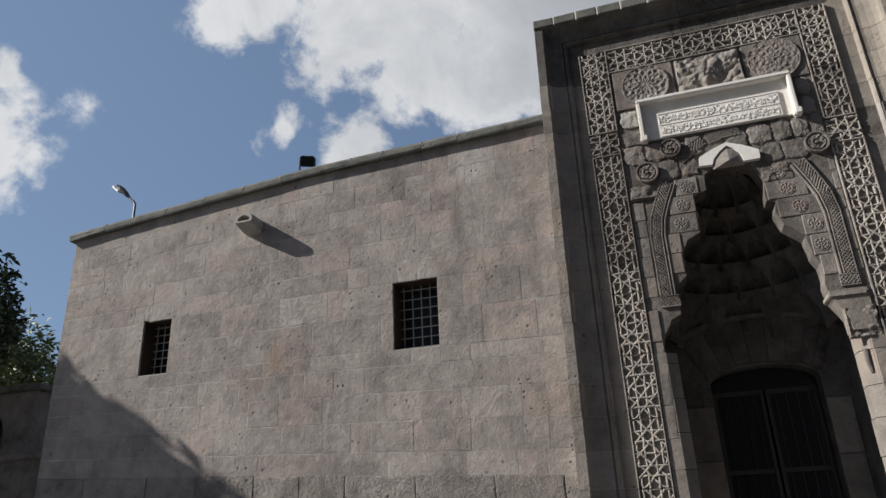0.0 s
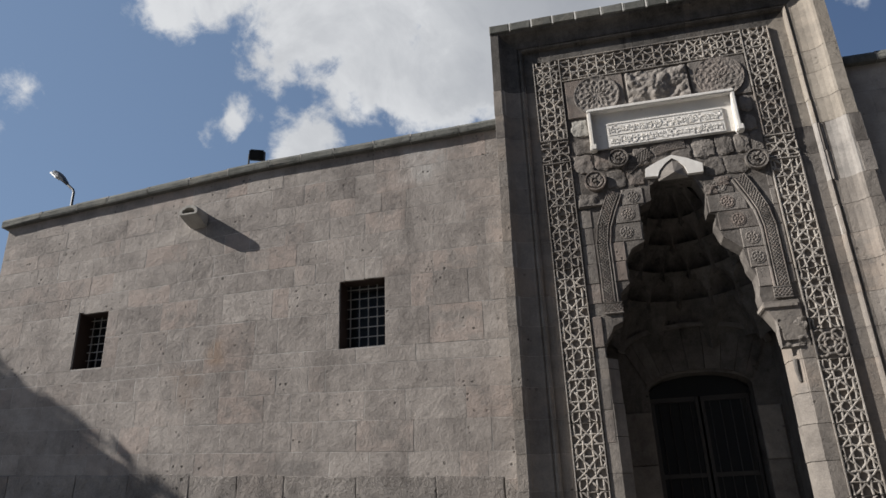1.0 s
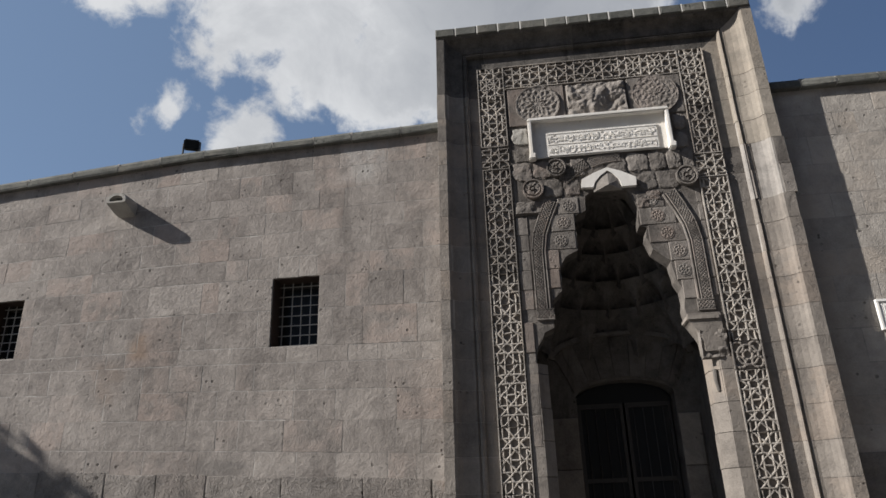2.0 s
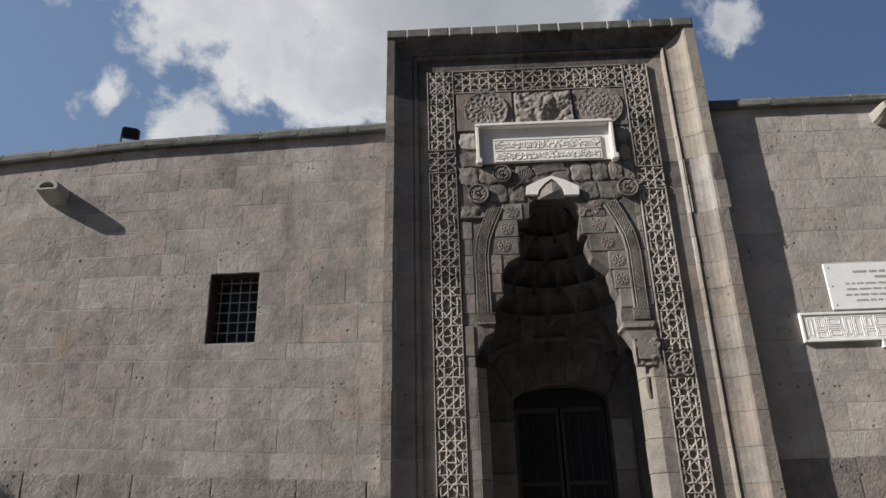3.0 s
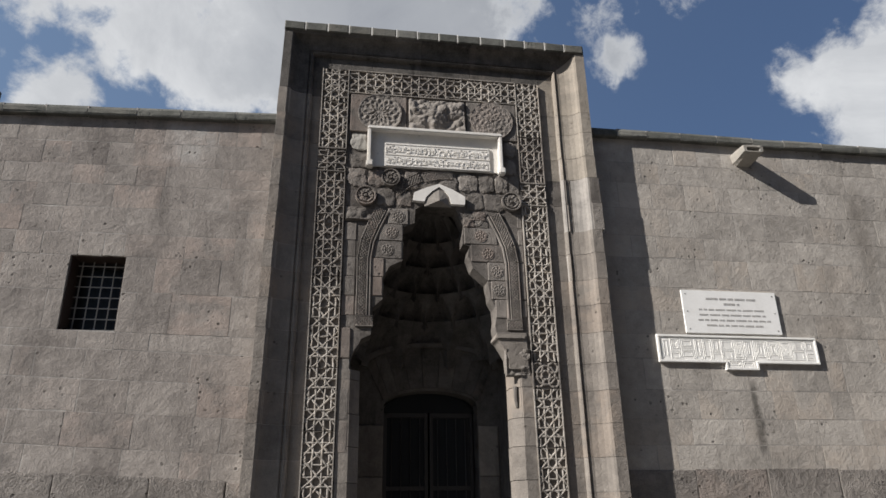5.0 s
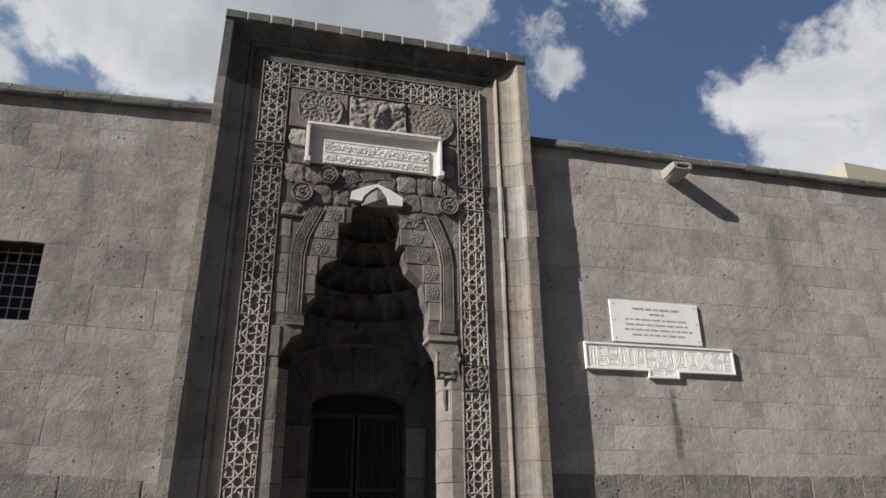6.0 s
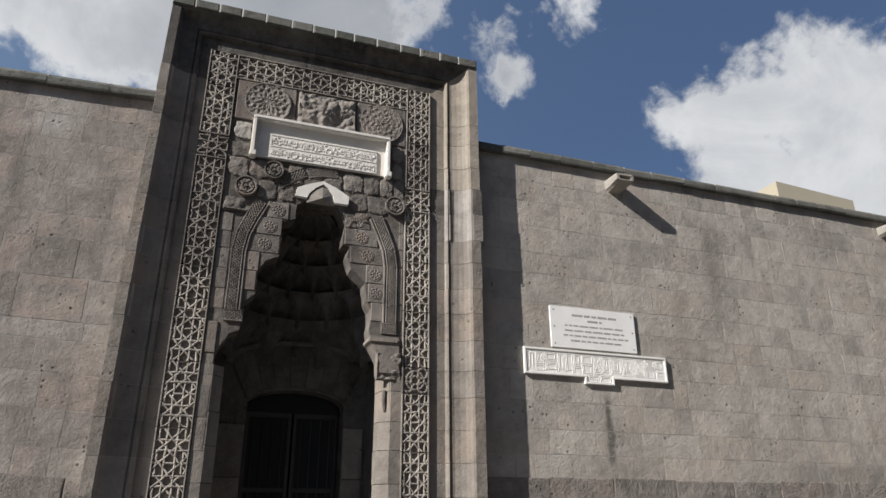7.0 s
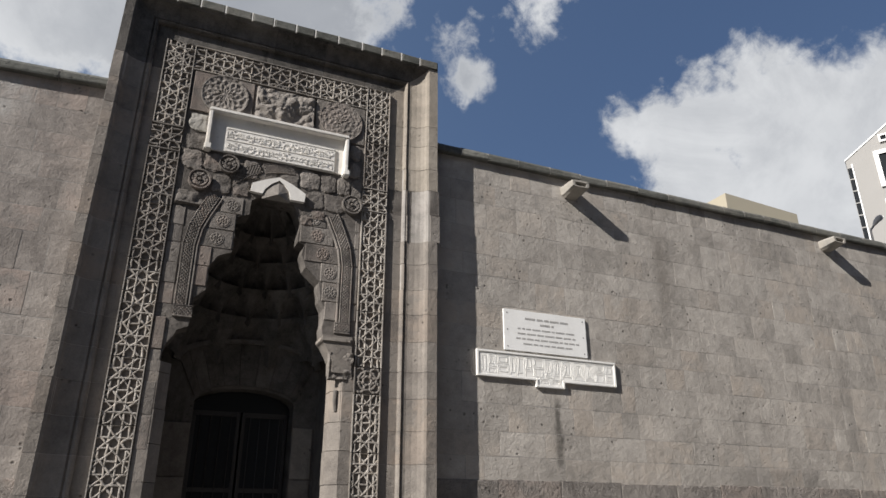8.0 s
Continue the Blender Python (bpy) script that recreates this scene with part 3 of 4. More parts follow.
def ribbon(bm, pts, wide, place, lift):
    """A raised strap along points (across, along), with a rounded top."""
    for k, (p, q) in enumerate(zip(pts, pts[1:])):
        ln = math.hypot(q[0] - p[0], q[1] - p[1])
        if ln < 1e-4:
            continue
        ux, uz = (q[0] - p[0]) / ln, (q[1] - p[1]) / ln
        ends = []
        for (px, pz), e, y in ((p, -0.003, lift[k % len(lift)]), (q, 0.003, lift[(k + 1) % len(lift)])):
            px, pz = px + ux * e, pz + uz * e
            ring = []
            for t, yy in ((-wide, BAND + 0.055), (-wide, y + 0.007), (-wide * 0.4, y), (wide * 0.4, y), (wide, y + 0.007), (wide, BAND + 0.055)):
                ring.append(bm.verts.new(place(px - uz * t, yy, pz + ux * t)))
            ends.append(ring)
        for i in range(5):
            bm.faces.new((ends[0][i], ends[0][i + 1], ends[1][i + 1], ends[1][i]))


def strapwork(x0, x1, z0, z1, seed, mat=None, label="", knot=False):
    """A stone of the pierced band: straps that cross in eight-rayed stars over a sunk ground."""
    r = random.Random(seed)
    tall = (z1 - z0) > (x1 - x0) or knot
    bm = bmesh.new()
    # The sunk ground is coloured darker to deepen the shade behind the straps.
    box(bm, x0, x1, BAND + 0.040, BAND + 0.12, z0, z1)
    ppart("band_ground", bm, M_CARVED_DARK)
    bm = bmesh.new()
    edge = 0.014
    g = 0.002
    sides = ((x0, x0 + edge, z0 + g, z1 - g), (x1 - edge, x1, z0 + g, z1 - g)) if tall else ((x0 + g, x1 - g, z0, z0 + edge), (x0 + g, x1 - g, z1 - edge, z1))
    for q in sides:
        box(bm, q[0], q[1], BAND - 0.002, BAND + 0.06, q[2], q[3])
    w, h = (x1 - x0, z1 - z0) if tall else (z1 - z0, x1 - x0)

    def place(u, y, v):
        u, v = min(w - 0.004, max(0.004, u)), min(h - 0.003, max(0.003, v))
        return (x0 + u, y, z0 + v) if tall else (x0 + v, y, z0 + u)

    def line(u0, v0, u1, v1, steps, wide=0.012):
        pts = [(u0 + (u1 - u0) * k / steps + r.uniform(-0.006, 0.006), v0 + (v1 - v0) * k / steps + r.uniform(-0.006, 0.006)) for k in range(steps + 1)]
        over = r.choice((0, 1))
        lift = [BAND + (0.0 if (k + over) % 2 else 0.009) + r.uniform(0, 0.005) for k in range(steps + 1)]
        ribbon(bm, pts, wide * r.uniform(0.85, 1.2), place, lift)

    if knot:
        for cu, cv, rad in ((0.5, 0.5, 0.13), (0.5, 0.5, 0.06), (0.22, 0.25, 0.07), (0.78, 0.25, 0.07), (0.22, 0.78, 0.07), (0.78, 0.78, 0.07)):
            ring = [(w * cu + rad * math.cos(math.tau * k / 14), h * cv + rad * math.sin(math.tau * k / 14)) for k in range(15)]
            ribbon(bm, ring, 0.016, place, [BAND + 0.004, BAND + 0.012])
    else:
        n = max(1, round(h / 0.385))
        p, a = h / n, 0.145 * w
        for k in range(n):
            vc = (k + 0.5) * p
            for e in (-1, 1):
                line(w / 2 + e * a, vc - p / 2, w / 2 + e * a, vc + p / 2, 6)
                line(0, vc + e * a, w, vc + e * a, 6)
                reach = min(w, p) / 2 + 0.005
                for b in (-1, 1):
                    v0 = vc + b * a * 1.414
                    line(w / 2, v0, w / 2 + reach, v0 + e * reach, 4)
                    line(w / 2, v0, w / 2 - reach, v0 - e * reach, 4)
            line(w / 2 - a, vc + p / 2, w / 2 + a, vc + p / 2, 1)
            for e in (-1, 1):
                line(w / 2 + e * 0.36 * w, vc - p / 2, w / 2 + e * 0.36 * w, vc - 0.2 * p, 2)
                line(w / 2 + e * 0.36 * w, vc + 0.2 * p, w / 2 + e * 0.36 * w, vc + p / 2, 2)
                line(w / 2 + e * 0.36 * w, vc + p / 2, w / 2 + e * 0.5 * w, vc + p / 2, 1)
    ppart("carved_band", bm, mat or M_CARVED, label)


def band_column(x0, x1, joints, seed, old, knots=()):
    for k, (z0, z1) in enumerate(zip(joints, joints[1:])):
        # Stones that start between the two given heights take the darker tone.
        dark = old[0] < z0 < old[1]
        strapwork(x0, x1, z0 + 0.002, z1 - 0.002, seed + k, M_CARVED_DARK if dark or z0 in knots else M_CARVED,
                  "darker stone of pierced star strapwork" if dark else "pierced star strapwork in grey stone", z0 in knots)


band_column(-0.374, 0.034, (0.3, 1.1, 1.9, 2.72, 3.53, 4.36, 4.80, 5.60, 6.42, 6.82, 7.62, 8.216), 50, (4.79, 6.5))
band_column(2.673, 3.064, (0.3, 1.1, 1.72, 2.52, 3.29, 3.66, 4.46, 5.22, 6.03, 6.42, 7.22, 8.216), 80, (6.4, 7.0), (3.29,))
xs = (0.038, 0.86, 1.70, 2.669)
for k in range(3):
    strapwork(xs[k], xs[k + 1], 7.80, 8.216, 110 + k, M_CARVED_DARK if k == 1 else M_CARVED, "pierced star strapwork over the inscription")

# opening of the niche: its broken west and east edges from the foot up
WEST_EDGE = [(0.195, 0.0), (0.20, 3.67), (0.33, 3.93), (0.46, 3.99), (0.475, 4.37), (0.61, 4.50), (0.63, 4.86), (0.71, 4.99), (0.88, 5.07), (0.90, 5.60), (1.06, 5.67), (1.07, 5.89), (1.19, 5.97)]
EAST_EDGE = [(2.525, 0.0), (2.50, 3.70), (2.30, 3.83), (2.20, 4.07), (2.20, 4.44), (2.14, 4.56), (2.11, 4.82), (1.90, 5.01), (1.83, 5.20), (1.86, 5.34), (1.76, 5.37), (1.78, 5.67), (1.66, 5.93)]


def edge_at(line, z):
    """Place of an edge of the opening at a height."""
    for (xa, za), (xb, zb) in zip(line, line[1:]):
        if za <= z <= zb:
            return xa + (xb - xa) * (z - za) / max(1e-6, zb - za)
    return line[-1][0]


def ragged(line, seed):
    """The same edge with small breaks in it."""
    r = random.Random(seed)
    out = [line[0], line[1]]
    for (xa, za), (xb, zb) in zip(line[1:], line[2:]):
        n = max(1, int(math.hypot(xb - xa, zb - za) / 0.08))
        out += [(xa + (xb - xa) * k / n + r.uniform(-0.012, 0.012), za + (zb - za) * k / n) for k in range(1, n)] + [(xb, zb)]
    return out


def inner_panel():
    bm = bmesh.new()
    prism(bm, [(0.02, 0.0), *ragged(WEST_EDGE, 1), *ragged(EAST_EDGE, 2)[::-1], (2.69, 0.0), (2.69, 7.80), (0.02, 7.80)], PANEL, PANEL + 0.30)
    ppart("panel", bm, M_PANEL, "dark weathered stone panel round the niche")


inner_panel()


def niche():
    """The deep niche: jambs, a back wall under a low arch, and tiers of scalloped stalactite cells."""
    y0, y1 = PANEL + 0.32, 10.55
    xa, xb = MID - 1.17, MID + 1.17
    # Niche stones get a near-black colour that stands in for the shade inside.
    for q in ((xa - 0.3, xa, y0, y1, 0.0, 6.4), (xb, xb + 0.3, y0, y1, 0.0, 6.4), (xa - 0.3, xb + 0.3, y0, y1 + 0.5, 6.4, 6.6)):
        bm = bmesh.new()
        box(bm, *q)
        ppart("niche_wall", bm, M_SOOT_SHADE, "wall of the niche, coloured dark for its shade")
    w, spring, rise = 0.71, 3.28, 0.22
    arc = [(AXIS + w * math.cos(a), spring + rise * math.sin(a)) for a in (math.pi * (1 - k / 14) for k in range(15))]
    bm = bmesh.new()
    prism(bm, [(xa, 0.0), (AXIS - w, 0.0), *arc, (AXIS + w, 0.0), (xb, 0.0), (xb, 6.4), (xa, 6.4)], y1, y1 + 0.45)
    ppart("niche_back", bm, M_SOOT_SHADE, "back wall of the niche round the doorway, coloured dark for its shade")
    # long wedge stones of the flat arch over the doorway
    for k in range(9):
        a0, a1 = math.pi * (0.93 - 0.86 * k / 9), math.pi * (0.93 - 0.86 * (k + 1) / 9) + 0.01
        bm = bmesh.new()
        q = [(AXIS + u * math.cos(a), v + rr * math.sin(a)) for a, u, v, rr in ((a0, 0.74, 3.30, 0.24), (a1, 0.74, 3.30, 0.24), (a1, 1.0, 3.78, 0.40), (a0, 1.0, 3.78, 0.40))]
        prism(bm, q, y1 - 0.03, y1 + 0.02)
        ppart("arch_stone", bm, M_SOOT_SHADE)
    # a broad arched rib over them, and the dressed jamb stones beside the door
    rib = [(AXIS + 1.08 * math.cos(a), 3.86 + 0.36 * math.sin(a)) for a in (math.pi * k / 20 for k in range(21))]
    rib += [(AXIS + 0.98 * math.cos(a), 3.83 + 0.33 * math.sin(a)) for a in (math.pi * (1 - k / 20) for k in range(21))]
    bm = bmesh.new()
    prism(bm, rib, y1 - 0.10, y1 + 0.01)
    ppart("arch_rib", bm, M_SOOT_SHADE)
    for sgn in (-1, 1):
        for k, (z0, z1) in enumerate(((0.0, 0.75), (0.75, 1.5), (1.5, 2.25), (2.25, 2.98))):
            lo, hi = sorted((AXIS + sgn * 0.72, AXIS + sgn * (1.22 if sgn < 0 else 1.02)))
            bm = bmesh.new()
            face_block(bm, [(lo, z0 + 0.004), (hi, z0 + 0.004), (hi, z1 - 0.004), (lo, z1 - 0.004)], y1 - 0.02 - 0.008 * (k % 2), y1 + 0.02, 0.01)
            ppart("jamb_block", bm, M_PORTAL)
    # stalactite tiers: foot, head, half width and depth at the foot and at the head, number of cells
    tiers = [(3.96, 4.55, 1.16, 1.02, 1.00, 0.95, 5), (4.55, 4.95, 0.98, 0.92, 0.80, 0.78, 7), (4.95, 5.32, 0.80, 0.76, 0.62, 0.60, 7),
             (5.32, 5.66, 0.62, 0.58, 0.44, 0.42, 5), (5.66, 6.05, 0.44, 0.40, 0.16, 0.15, 5)]
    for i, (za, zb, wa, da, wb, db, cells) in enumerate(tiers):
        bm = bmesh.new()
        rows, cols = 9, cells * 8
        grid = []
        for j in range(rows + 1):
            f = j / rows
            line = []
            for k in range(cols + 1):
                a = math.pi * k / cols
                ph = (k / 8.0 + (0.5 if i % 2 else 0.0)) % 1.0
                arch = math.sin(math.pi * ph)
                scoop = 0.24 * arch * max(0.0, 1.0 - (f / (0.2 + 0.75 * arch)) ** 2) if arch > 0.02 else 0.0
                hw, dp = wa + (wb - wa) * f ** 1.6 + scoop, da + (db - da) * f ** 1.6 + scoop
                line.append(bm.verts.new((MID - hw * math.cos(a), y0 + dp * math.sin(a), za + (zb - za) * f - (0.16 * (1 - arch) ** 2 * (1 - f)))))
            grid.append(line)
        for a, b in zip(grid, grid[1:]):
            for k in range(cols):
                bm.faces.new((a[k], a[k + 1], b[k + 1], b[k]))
        ppart("stalactite_tier", bm, M_SOOT_SHADE)


niche()


def doorway():
    d = thing("door_1", "dark two-leaf door with barred glass in the niche", "door", "structure", at=(AXIS, 10.8, 0))
    y = 10.82
    inv = Matrix.Translation((-AXIS, -10.8, 0))

    def dpart(name, bm, mat, label=""):
        ob = part(name, bm, mat, d, label)
        ob.matrix_parent_inverse = inv
        return ob

    for s in (-1, 1):
        a, b = sorted((AXIS + s * 0.015, AXIS + s * 0.69))
        bm = bmesh.new()
        for q in ((a, a + 0.05, 0.02, 3.2), (b - 0.05, b, 0.02, 3.2), (a + 0.05, b - 0.05, 0.02, 0.9), (a + 0.05, b - 0.05, 2.07, 2.13), (a + 0.05, b - 0.05, 3.13, 3.2)):
            soft_box(bm, q[0], q[1], y, y + 0.06, q[2], q[3], 0.006)
        dpart("door_leaf", bm, M_DARKWOOD)
        bm = bmesh.new()
        box(bm, a + 0.05, b - 0.05, y + 0.03, y + 0.036, 0.9, 3.13)
        dpart("pane", bm, M_GLASS, "dark glass")
        for k in range(4):
            x = a + 0.05 + (b - a - 0.1) * (k + 0.5) / 4
            bm = bmesh.new()
            tube(bm, [(x, y + 0.012, 0.85), (x, y + 0.012, 3.15)], 0.009, 6)
            dpart("bar", bm, M_DARKWOOD)
        bm = bmesh.new()
        tube(bm, [(AXIS + s * 0.07, y - 0.05, 1.0), (AXIS + s * 0.07, y - 0.06, 1.15)], 0.012, 8)
        dpart("handle", bm, M_GRILLE, "metal pull handle")
    bm = bmesh.new()
    arc = [(AXIS + 0.72 * math.cos(a), 3.2 + 0.31 * math.sin(a)) for a in (math.pi * (1 - k / 14) for k in range(15))]
    prism(bm, arc, y + 0.01, y + 0.05)
    dpart("fanlight", bm, M_GLASS, "arched glass fanlight")


doorway()


# ------------------------------------------------------------------ carving round the niche
def relief_disc(x, z, radius, rise, height, rings=9, sides=40, y=PANEL):
    bm = bmesh.new()
    grid = []
    for i in range(rings + 1):
        rr = radius * i / rings
        row = []
        for k in range(sides):
            a = math.tau * k / sides
            h = rise * height(i / rings, a)
            row.append(bm.verts.new((x + rr * math.cos(a), y - h, z + rr * math.sin(a))))
        grid.append(row)
    skirt = [bm.verts.new((v.co.x, y + 0.03, v.co.z)) for v in grid[-1]]
    grid.append(skirt)
    for a, b in zip(grid, grid[1:]):
        for k in range(sides):
            bm.faces.new((a[k], a[(k + 1) % sides], b[(k + 1) % sides], b[k]))
    bmesh.ops.remove_doubles(bm, verts=bm.verts[:], dist=1e-5)
    return bm


def petals(n, ring=0.55):
    return lambda r, a: 0.55 + 0.3 * math.cos(n * a) * math.sin(math.pi * r) + 0.25 * math.cos(17 * r) + 0.2 * noise.noise(Vector((9 * r * math.cos(a), 9 * r * math.sin(a), n)))


def boss(seed):
    """Fine interlace on a round boss, worn down unevenly."""
    def f(r, a):
        p = Vector((11 * r * math.cos(a), 11 * r * math.sin(a), seed))
        return 0.62 + 0.14 * math.cos(12 * a + 3 * seed) * math.cos(18 * r) + 0.12 * math.cos(24 * r) + 0.34 * noise.noise(p) + (0.2 if r > 0.88 else 0.0)
    return f


def knots_on_disc(seed):
    """Eight-rayed interlace inside a plain rim."""
    def f(r, a):
        p = Vector((7 * r * math.cos(a), 7 * r * math.sin(a), seed))
        weave = max(math.cos(12 * a + 16 * r), math.cos(12 * a - 16 * r)) * (0.4 + 0.6 * abs(math.cos(9 * r)))
        return (0.8 if r > 0.92 else 0.4 + 0.35 * weave * (1 if r > 0.12 else 0)) + 0.3 * noise.noise(p)
    return f


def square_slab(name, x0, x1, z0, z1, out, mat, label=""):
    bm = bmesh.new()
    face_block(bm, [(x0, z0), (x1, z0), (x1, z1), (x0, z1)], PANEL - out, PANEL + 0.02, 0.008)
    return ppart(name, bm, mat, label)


square_slab("medallion_slab", 0.075, 0.93, 7.13, 7.79, 0.022, M_PANEL, "square slab behind the medallion")
square_slab("medallion_slab", 1.875, 2.66, 7.13, 7.79, 0.022, M_PANEL, "square slab behind the medallion")
square_slab("relief_slab", 0.945, 1.86, 7.13, 7.79, 0.006, M_PANEL)
ppart("medallion", relief_disc(0.52, 7.47, 0.335, 0.030, knots_on_disc(1), 18, 96, PANEL - 0.024), M_PANEL, "round medallion carved with a rosette")
ppart("medallion", relief_disc(2.27, 7.47, 0.335, 0.026, boss(2), 18, 96, PANEL - 0.024), M_PANEL, "worn round medallion with a broken middle")


def ringed(r, a):
    """A boss with a sunk ring and a small eye."""
    return 1.0 if r < 0.18 else 0.25 if r < 0.3 else 0.72 + 0.3 * noise.noise(Vector((5 * r * math.cos(a), 5 * r * math.sin(a), 3.0))) if r < 0.72 else 0.4 if r < 0.82 else 0.9


for x, z, rad in ((0.34, 6.05, 0.15), (0.70, 6.36, 0.14), (2.51, 6.07, 0.15)):
    ppart("rosette", relief_disc(x, z, rad, 0.05, ringed, 16, 48, PANEL - 0.03), M_PANEL)


def panel_stones():
    """Dressed stones of the panel between the interlace bands and the niche, some with a small rosette."""
    r = random.Random(41)
    zs = (4.27, 4.54, 4.82, 5.10, 5.37, 5.63, 5.88)
    for k, (z0, z1) in enumerate(zip(zs, zs[1:])):
        for edge, band, sgn in ((min(edge_at(WEST_EDGE, z0), edge_at(WEST_EDGE, z1)), BAND_MID - BAND_HALF, 1), (max(edge_at(EAST_EDGE, z0), edge_at(EAST_EDGE, z1)), BAND_MID + BAND_HALF, -1)):
            shrink = 0.0 if z1 < 5.4 else 0.10 if z1 < 5.7 else 0.22
            a, b = sorted((edge - 0.006 * sgn if sgn > 0 else edge + 0.006, band + sgn * (0.125 + shrink)))
            if b - a > 0.06:
                o = r.uniform(0.006, 0.016)
                square_slab("panel_stone", a, b, z0 + 0.003, z1 - 0.003, o, M_PANEL)
                if b - a > 0.2:
                    ppart("rosette", relief_disc((a + b) / 2, (z0 + z1) / 2, 0.095, 0.012, petals(8), 9, 40, PANEL - o), M_PANEL)
        for lo, hi in ((0.055, 0.225), (2.59, 2.66)):
            square_slab("panel_stone", lo, hi, z0 + 0.003 + r.uniform(-0.03, 0.03), z1 - 0.003, r.uniform(0.004, 0.014), M_PANEL)
    for z0, z1 in ((1.95, 2.45), (2.45, 2.85), (2.85, 3.26), (3.26, 3.66), (3.66, 4.08)):
        square_slab("panel_stone", 0.055, 0.19, z0 + 0.004, z1 - 0.004, r.uniform(0.008, 0.02), M_PANEL)


BAND_MID, BAND_HALF = 1.41, 1.085        # axis and half span of the interlace arch
panel_stones()


def rough_relief(x0, x1, z0, z1, amp, seed, label=""):
    """A worn figure relief: soft swells with a few deep breaks."""
    bm = bmesh.new()
    nx, nz = max(6, int((x1 - x0) / 0.018)), max(6, int((z1 - z0) / 0.018))
    grid = []
    for i in range(nx + 1):
        row = []
        for k in range(nz + 1):
            x, z = x0 + (x1 - x0) * i / nx, z0 + (z1 - z0) * k / nz
            edge = min(i, nx - i, k, nz - k)
            p = Vector((x * 3.0, z * 3.0, seed * 5.3))
            h = amp * (0.35 + 1.1 * noise.noise(p) + 0.7 * abs(noise.noise(p * 2.1)) + 0.22 * noise.noise(p * 5.1) + 0.1 * noise.noise(p * 11.0))
            row.append(bm.verts.new((x, PANEL - max(0.0, h) - 0.004 if edge else PANEL + 0.02, z)))
        grid.append(row)
    for a, b in zip(grid, grid[1:]):
        for k in range(nz):
            bm.faces.new((a[k], b[k], b[k + 1], a[k + 1]))
    ppart("broken_relief", bm, M_PANEL, label)


rough_relief(0.96, 1.85, 7.14, 7.78, 0.085, 1, "broken figure relief between the medallions")
rough_relief(0.06, 0.5, 5.66, 5.87, 0.05, 5)
rough_relief(2.30, 2.66, 3.45, 3.84, 0.08, 8)


def rough_stones():
    """Broken stones over the niche, each with its own rough face."""
    r = random.Random(29)
    for row, (z0, z1) in enumerate(((5.90, 6.20), (6.20, 6.52))):
        x = 0.06 if row else 0.50
        while x < 2.64:
            xe = min(2.66, x + r.uniform(0.2, 0.34))
            cx, cz = (x + xe) / 2, (z0 + z1) / 2
            hood_near = 0.98 < cx < 1.86 and row == 0
            disc_near = min(math.hypot(cx - dx, cz - dz) for dx, dz in ((0.34, 6.05), (0.70, 6.36), (2.51, 6.07))) < 0.17
            if not hood_near and not disc_near:
                bm = bmesh.new()
                lump(bm, cx, PANEL + 0.012, cz, (xe - x) * 0.56, r.uniform(0.03, 0.055), (z1 - z0) * 0.54, r.uniform(0, 50), 4, 0.5)
                ppart("broken_relief", bm, M_PANEL)
            x = xe
    for x, z, sx, sz, mat in ((0.22, 6.95, 0.145, 0.16, M_SPOUT), (0.23, 6.63, 0.145, 0.15, M_PANEL), (2.54, 6.98, 0.10, 0.15, M_PANEL), (2.54, 6.66, 0.10, 0.14, M_PANEL),
                              (1.86, 5.72, 0.10, 0.10, M_PANEL), (2.02, 5.82, 0.12, 0.09, M_PANEL), (2.54, 3.72, 0.12, 0.12, M_PANEL)):
        bm = bmesh.new()
        lump(bm, x, PANEL + 0.012, z, sx, 0.045, sz, x * 7 + z, 4, 0.5)
        ppart("broken_relief", bm, mat)


rough_stones()


